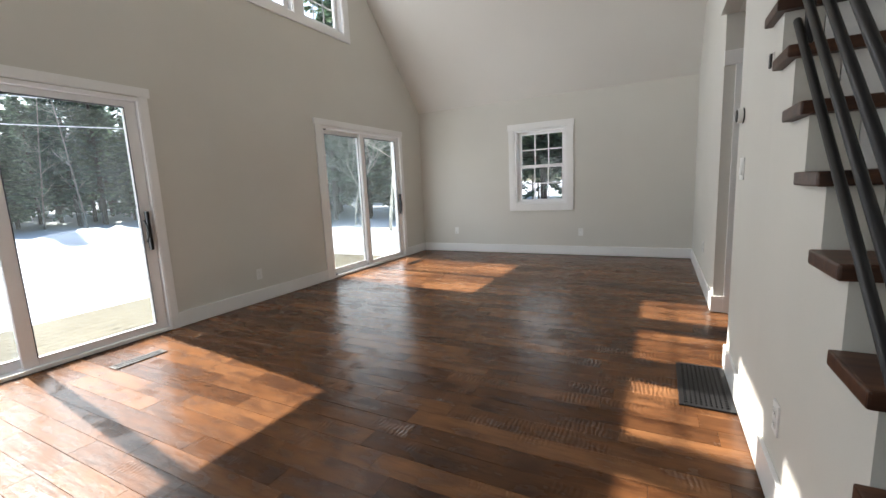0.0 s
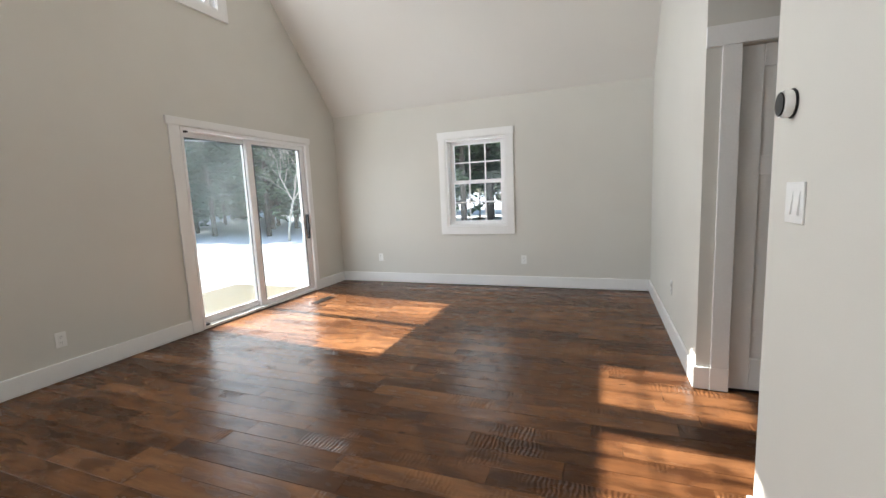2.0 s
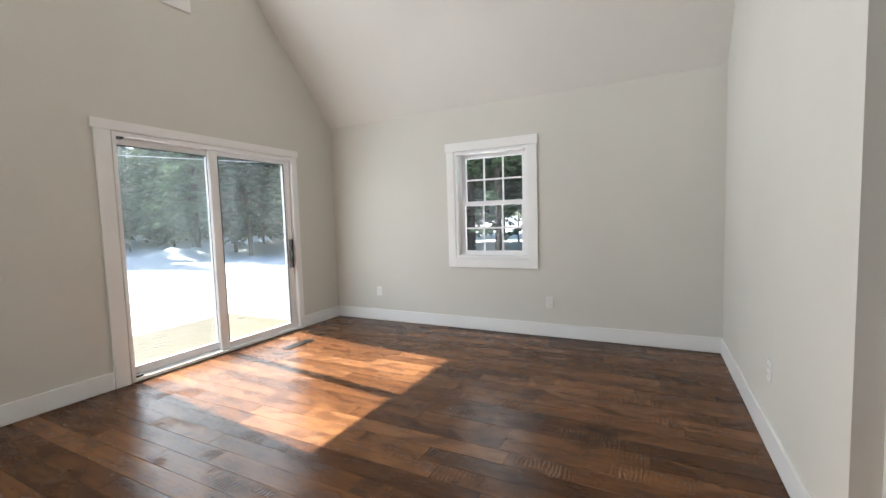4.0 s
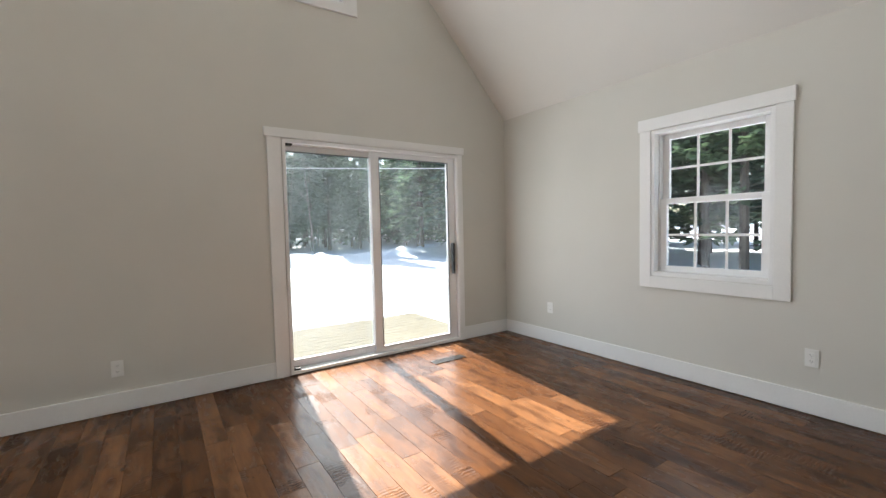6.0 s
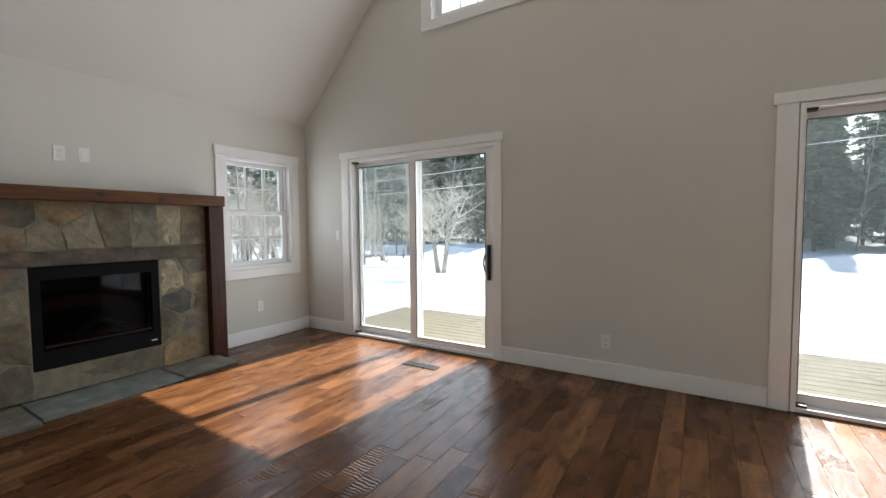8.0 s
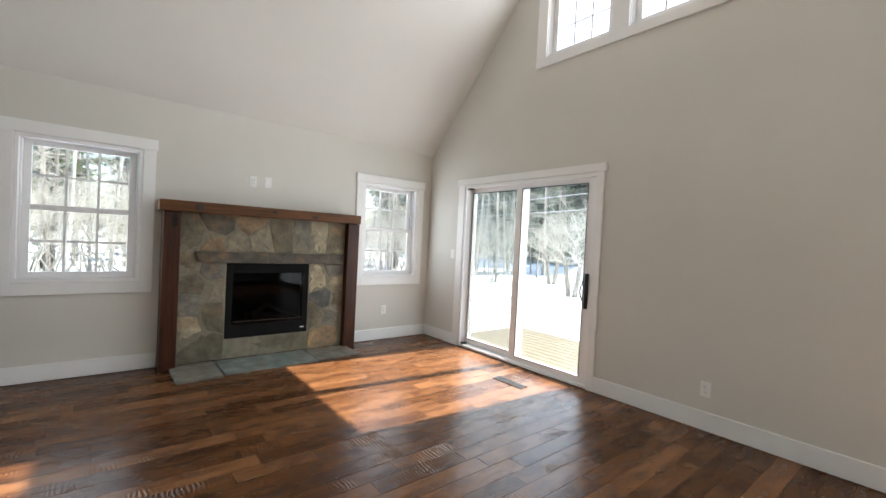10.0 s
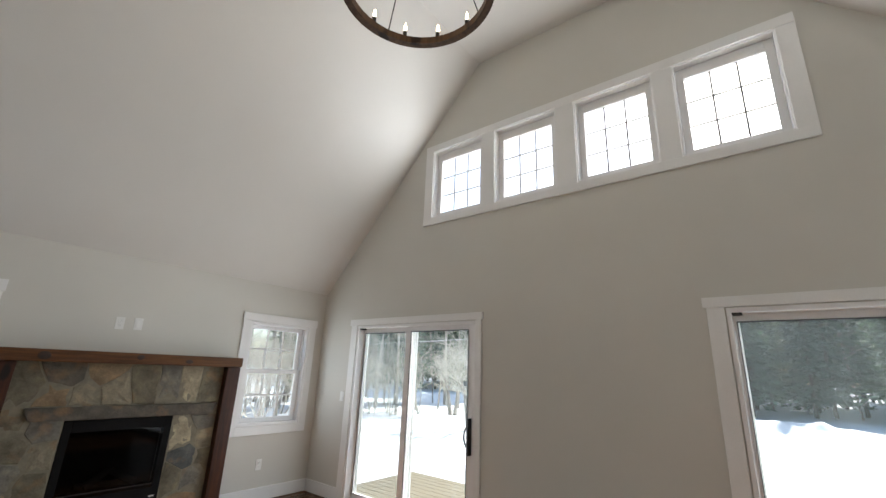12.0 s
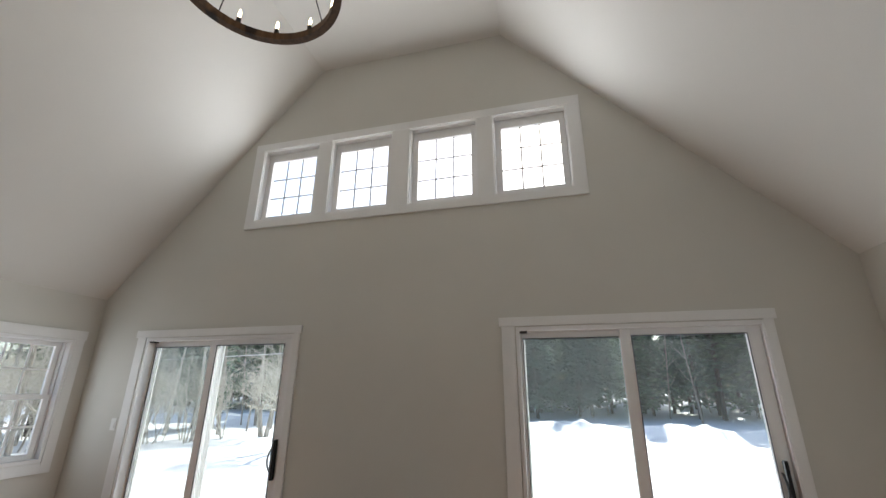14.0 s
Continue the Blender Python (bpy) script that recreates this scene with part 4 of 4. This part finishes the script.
def bare_tree(seed, tall, radius, material, twig, first=0.25, depth=4, spread=0.6, stems=1):
    """Leafless tree: limbs that fork again and again into fine twigs."""
    r = random.Random(seed)
    tk, cr = Gathered(), Gathered()

    def grow(p, way, ln, rad, level):
        n = 3
        for i in range(n):
            way = (way + Vector((r.uniform(-1, 1), r.uniform(-1, 1), r.uniform(-0.4, 0.6))) * 0.13).normalized()
            q = p + way * ln / n
            (tk if level < 2 else cr).limb(p, q, rad, rad * 0.86, 6 if level < 2 else 3)
            rad *= 0.86
            p = q
            if level < depth and level > 0 and i < n - 1 and r.random() < 0.8:
                side = Vector((r.uniform(-1, 1), r.uniform(-1, 1), r.uniform(-0.2, 0.6))).normalized()
                grow(p, (way * 0.7 + side * spread).normalized(), ln * r.uniform(0.45, 0.7), rad * 0.55, level + 1)
        if level < depth:
            for k in range(3):
                side = Vector((r.uniform(-1, 1), r.uniform(-1, 1), r.uniform(-0.3, 0.5))).normalized()
                grow(p, (way + side * spread).normalized(), ln * r.uniform(0.55, 0.8), rad * 0.76, level + 1)

    for s in range(stems):
        way = Vector((r.uniform(-0.15, 0.15) * (stems > 1), (0.22 - 0.4 * s) * (stems > 1), 1)).normalized()
        grow(Vector((0.1 * s, -0.12 * s, -0.3)), way, tall * first + 0.5, radius, 0)
    return tree_of("bare_tree", tk.mesh("trunk", material), cr.mesh("crown", twig), "leafless tree with fine branches standing in snow", "bare trees of the woods")


def pole_tree(seed, tall, radius, material):
    """Slim forest trunk, branching only above."""
    r = random.Random(seed)
    tk, cr = Gathered(), Gathered()
    p, way, rad = Vector((0, 0, -0.5)), Vector((r.uniform(-0.06, 0.06), r.uniform(-0.06, 0.06), 1)).normalized(), radius
    n = 9
    for i in range(n):
        way = (way + Vector((r.uniform(-1, 1), r.uniform(-1, 1), 0)) * 0.035).normalized()
        q = p + way * tall / n
        tk.limb(p, q, rad, rad * 0.87, 7)
        p, rad = q, rad * 0.87
        for k in range(2 if i < 2 else 5):
            t = r.uniform(0, 6.283)
            w = Vector((math.cos(t), math.sin(t), r.uniform(0.1, 0.9))).normalized()
            a, ln, br = p.lerp(q, r.random()), r.uniform(0.7, 2.2), rad * 0.3
            for s in range(4):
                w = (w + Vector((r.uniform(-1, 1), r.uniform(-1, 1), r.uniform(-0.5, 0.8))) * 0.22).normalized()
                b = a + w * ln / 4
                cr.limb(a, b, br, br * 0.7, 3)
                for _ in range(2):
                    tw = (w + Vector((r.uniform(-1, 1), r.uniform(-1, 1), r.uniform(-0.4, 0.7)))).normalized()
                    e = b + tw * r.uniform(0.3, 0.9)
                    cr.limb(b, e, br * 0.45, br * 0.15, 3)
                    cr.limb(b.lerp(e, 0.5), b.lerp(e, 0.5) + (tw + Vector((r.uniform(-1, 1), r.uniform(-1, 1), 0.3))).normalized() * 0.4, br * 0.25, br * 0.1, 3)
                a, br = b, br * 0.7
    return tree_of("bare_tree", tk.mesh("trunk", material), cr.mesh("crown", M_TWIG), "slim leafless forest tree with pale bark", "bare trees of the woods")


def woods():
    r = random.Random(11)
    con = [conifer(1, 12.5, 2.5, 0.20, M_NEEDLE), conifer(2, 10.5, 2.3, 0.12, M_NEEDLE), conifer(3, 14, 2.7, 0.24, M_PINE, True), conifer(4, 11.5, 2.2, 0.25, M_NEEDLE)]
    pol = [pole_tree(5, 13, 0.10, M_GREYBARK), pole_tree(6, 11, 0.075, M_BIRCH), pole_tree(7, 12, 0.06, M_GREYBARK)]
    old = [bare_tree(18, 4.3, 0.13, M_GREYBARK, M_TWIG, 0.22, 5, 1.1, 2), bare_tree(9, 8, 0.08, M_TWIG, M_TWIG, 0.25, 5, 0.7)]
    brush = [bare_tree(31, 3.2, 0.032, M_TWIG, M_TWIG, 0.24, 4, 0.8, 4), bare_tree(32, 4.4, 0.04, M_TWIG, M_TWIG, 0.25, 4, 0.75, 3)]
    used = set()

    def put(ob, x, y, z=-0.62):
        m = pose(x, y, z, 0, 0, r.uniform(0, 360))
        if ob in used:
            c = copy_thing(ob, m)
        else:
            used.add(ob)
            ob.matrix_world, c = m, ob
        s = r.uniform(0.85, 1.15)
        c.scale = (s, s, s * r.uniform(0.95, 1.1))

    # open-grown tree on the lawn and its neighbours
    put(old[0], -11.0, -4.95)
    put(old[0], -14.5, -8.5)
    # west edge of the clearing
    for row, (x, step) in enumerate(((-31, 2.1), (-33.5, 2.1), (-36.5, 2.2), (-41, 2.6), (-46, 2.3), (-53, 2.6))):
        y = -34 - row * 4
        while y < 46 + row * 5:
            xx = x - max(0, abs(y - 6) - 26) * 0.1 + r.uniform(-1.4, 1.4)
            k = r.random()
            deciduous = 0.22 if y < -9 else 0.12
            put(r.choice(pol) if k < deciduous else r.choice(con), xx, y + r.uniform(-0.9, 0.9), -0.6)
            y += step
    # north side, nearer and mixed
    for row, (yy, step) in enumerate(((20, 2.0), (22.5, 1.9), (26, 2.1), (31, 2.4))):
        x = -23
        while x < 26:
            k = r.random()
            put(r.choice(pol) if k < 0.2 else r.choice(con), x + r.uniform(-0.9, 0.9), yy + r.uniform(-1, 1), -0.5)
            x += step
    put(old[1], -6.5, 15.5)
    put(old[1], -10.0, 17.5)
    # south side: bright leafless wood close behind the fireplace wall
    for row, (yy, step) in enumerate(((-10.5, 1.9), (-12.5, 1.5), (-15, 1.3), (-19, 1.5), (-24, 1.9), (-30, 2.4))):
        x = -20
        while x < 14:
            k = r.random()
            put(r.choice(con) if k < 0.012 * row * row else r.choice(pol), x + r.uniform(-0.7, 0.7), yy + r.uniform(-0.9, 0.9), -0.6)
            x += step
    # leafless brush between the trunks
    for row, (yy, step) in enumerate(((-9.5, 2.0), (-11.5, 1.3), (-13.5, 1.2), (-16.5, 1.3), (-20, 1.5))):
        x = -13
        while x < 11:
            put(r.choice(brush), x + r.uniform(-0.6, 0.6), yy + r.uniform(-0.8, 0.8), -0.6)
            x += step


woods()

# three service wires strung across the clearing
for z0, z1 in ((3.9, 6.4), (3.3, 5.6), (2.7, 4.7)):
    cu = bpy.data.meshes.new("wire")
    c = Gathered()
    pts = [Vector((-12.0 + 1.0 * s, -14 + 40 * s, z0 + (z1 - z0) * s - 1.2 * s * (1 - s))) for s in (i / 24 for i in range(25))]
    for a, b in zip(pts, pts[1:]):
        c.limb(a, b, 0.014, 0.014, 4)
    tagged(new("overhead_wire", c.mesh("overhead_wire", M_WIRE)), "thin overhead wire crossing the snowy clearing", "wire", "overhead wires")


# ---- floor planks, last ----
def planks():
    slab("subfloor", [(-0.10, 7.1, -0.1, LEN + 0.1, -0.2, -0.016)], M_SUB, "dark subfloor below the planks", "floor")
    fl = thing("floor", Matrix.Identity(4), "dark stained hand-scraped wooden plank floor", "floor", kind="structure")
    r = random.Random(21)
    cache = {}

    def piece(ln, wd):
        key = (round(ln, 2), wd)
        if key not in cache:
            bm = bmesh.new()
            e = 0.0008
            lo = [(0, 0), (key[0], 0), (key[0], wd), (0, wd)]
            hi = [(e, e), (key[0] - e, e), (key[0] - e, wd - e), (e, wd - e)]
            rings = [[bm.verts.new((x, y, z)) for x, y in o] for o, z in ((lo, -0.015), (lo, -0.0008), (hi, 0.0))]
            for a, b in zip(rings, rings[1:]):
                for i in range(4):
                    bm.faces.new((a[i], a[(i + 1) % 4], b[(i + 1) % 4], b[i]))
            bm.faces.new(rings[-1])
            cache[key] = mesh_of("plank", bm, M_FLOOR)
        return cache[key]

    rows = 58
    for j in range(rows):
        y = j * LEN / rows
        x = -0.028 if any(d + 0.143 < y + 0.06 < d + 1.997 for d in DOORS) else 0.0
        end = FAR if y < 2.6 else (6.9 if 3.45 < y < 4.55 else END + 0.1)
        first = True
        while x < end - 0.02:
            ln = r.choice((0.45, 0.6, 0.75, 0.9, 1.05, 1.2, 1.4)) * (r.uniform(0.3, 0.9) if first else 1)
            first = False
            if end - x - ln < 0.25:
                ln = end - x
            ln = round(ln, 2)
            ob = new("plank", piece(ln, 0.1252))
            ob.parent, ob.location = fl, (x, y, r.uniform(-0.0006, 0.0004))
            x += ln + 0.0008


planks()
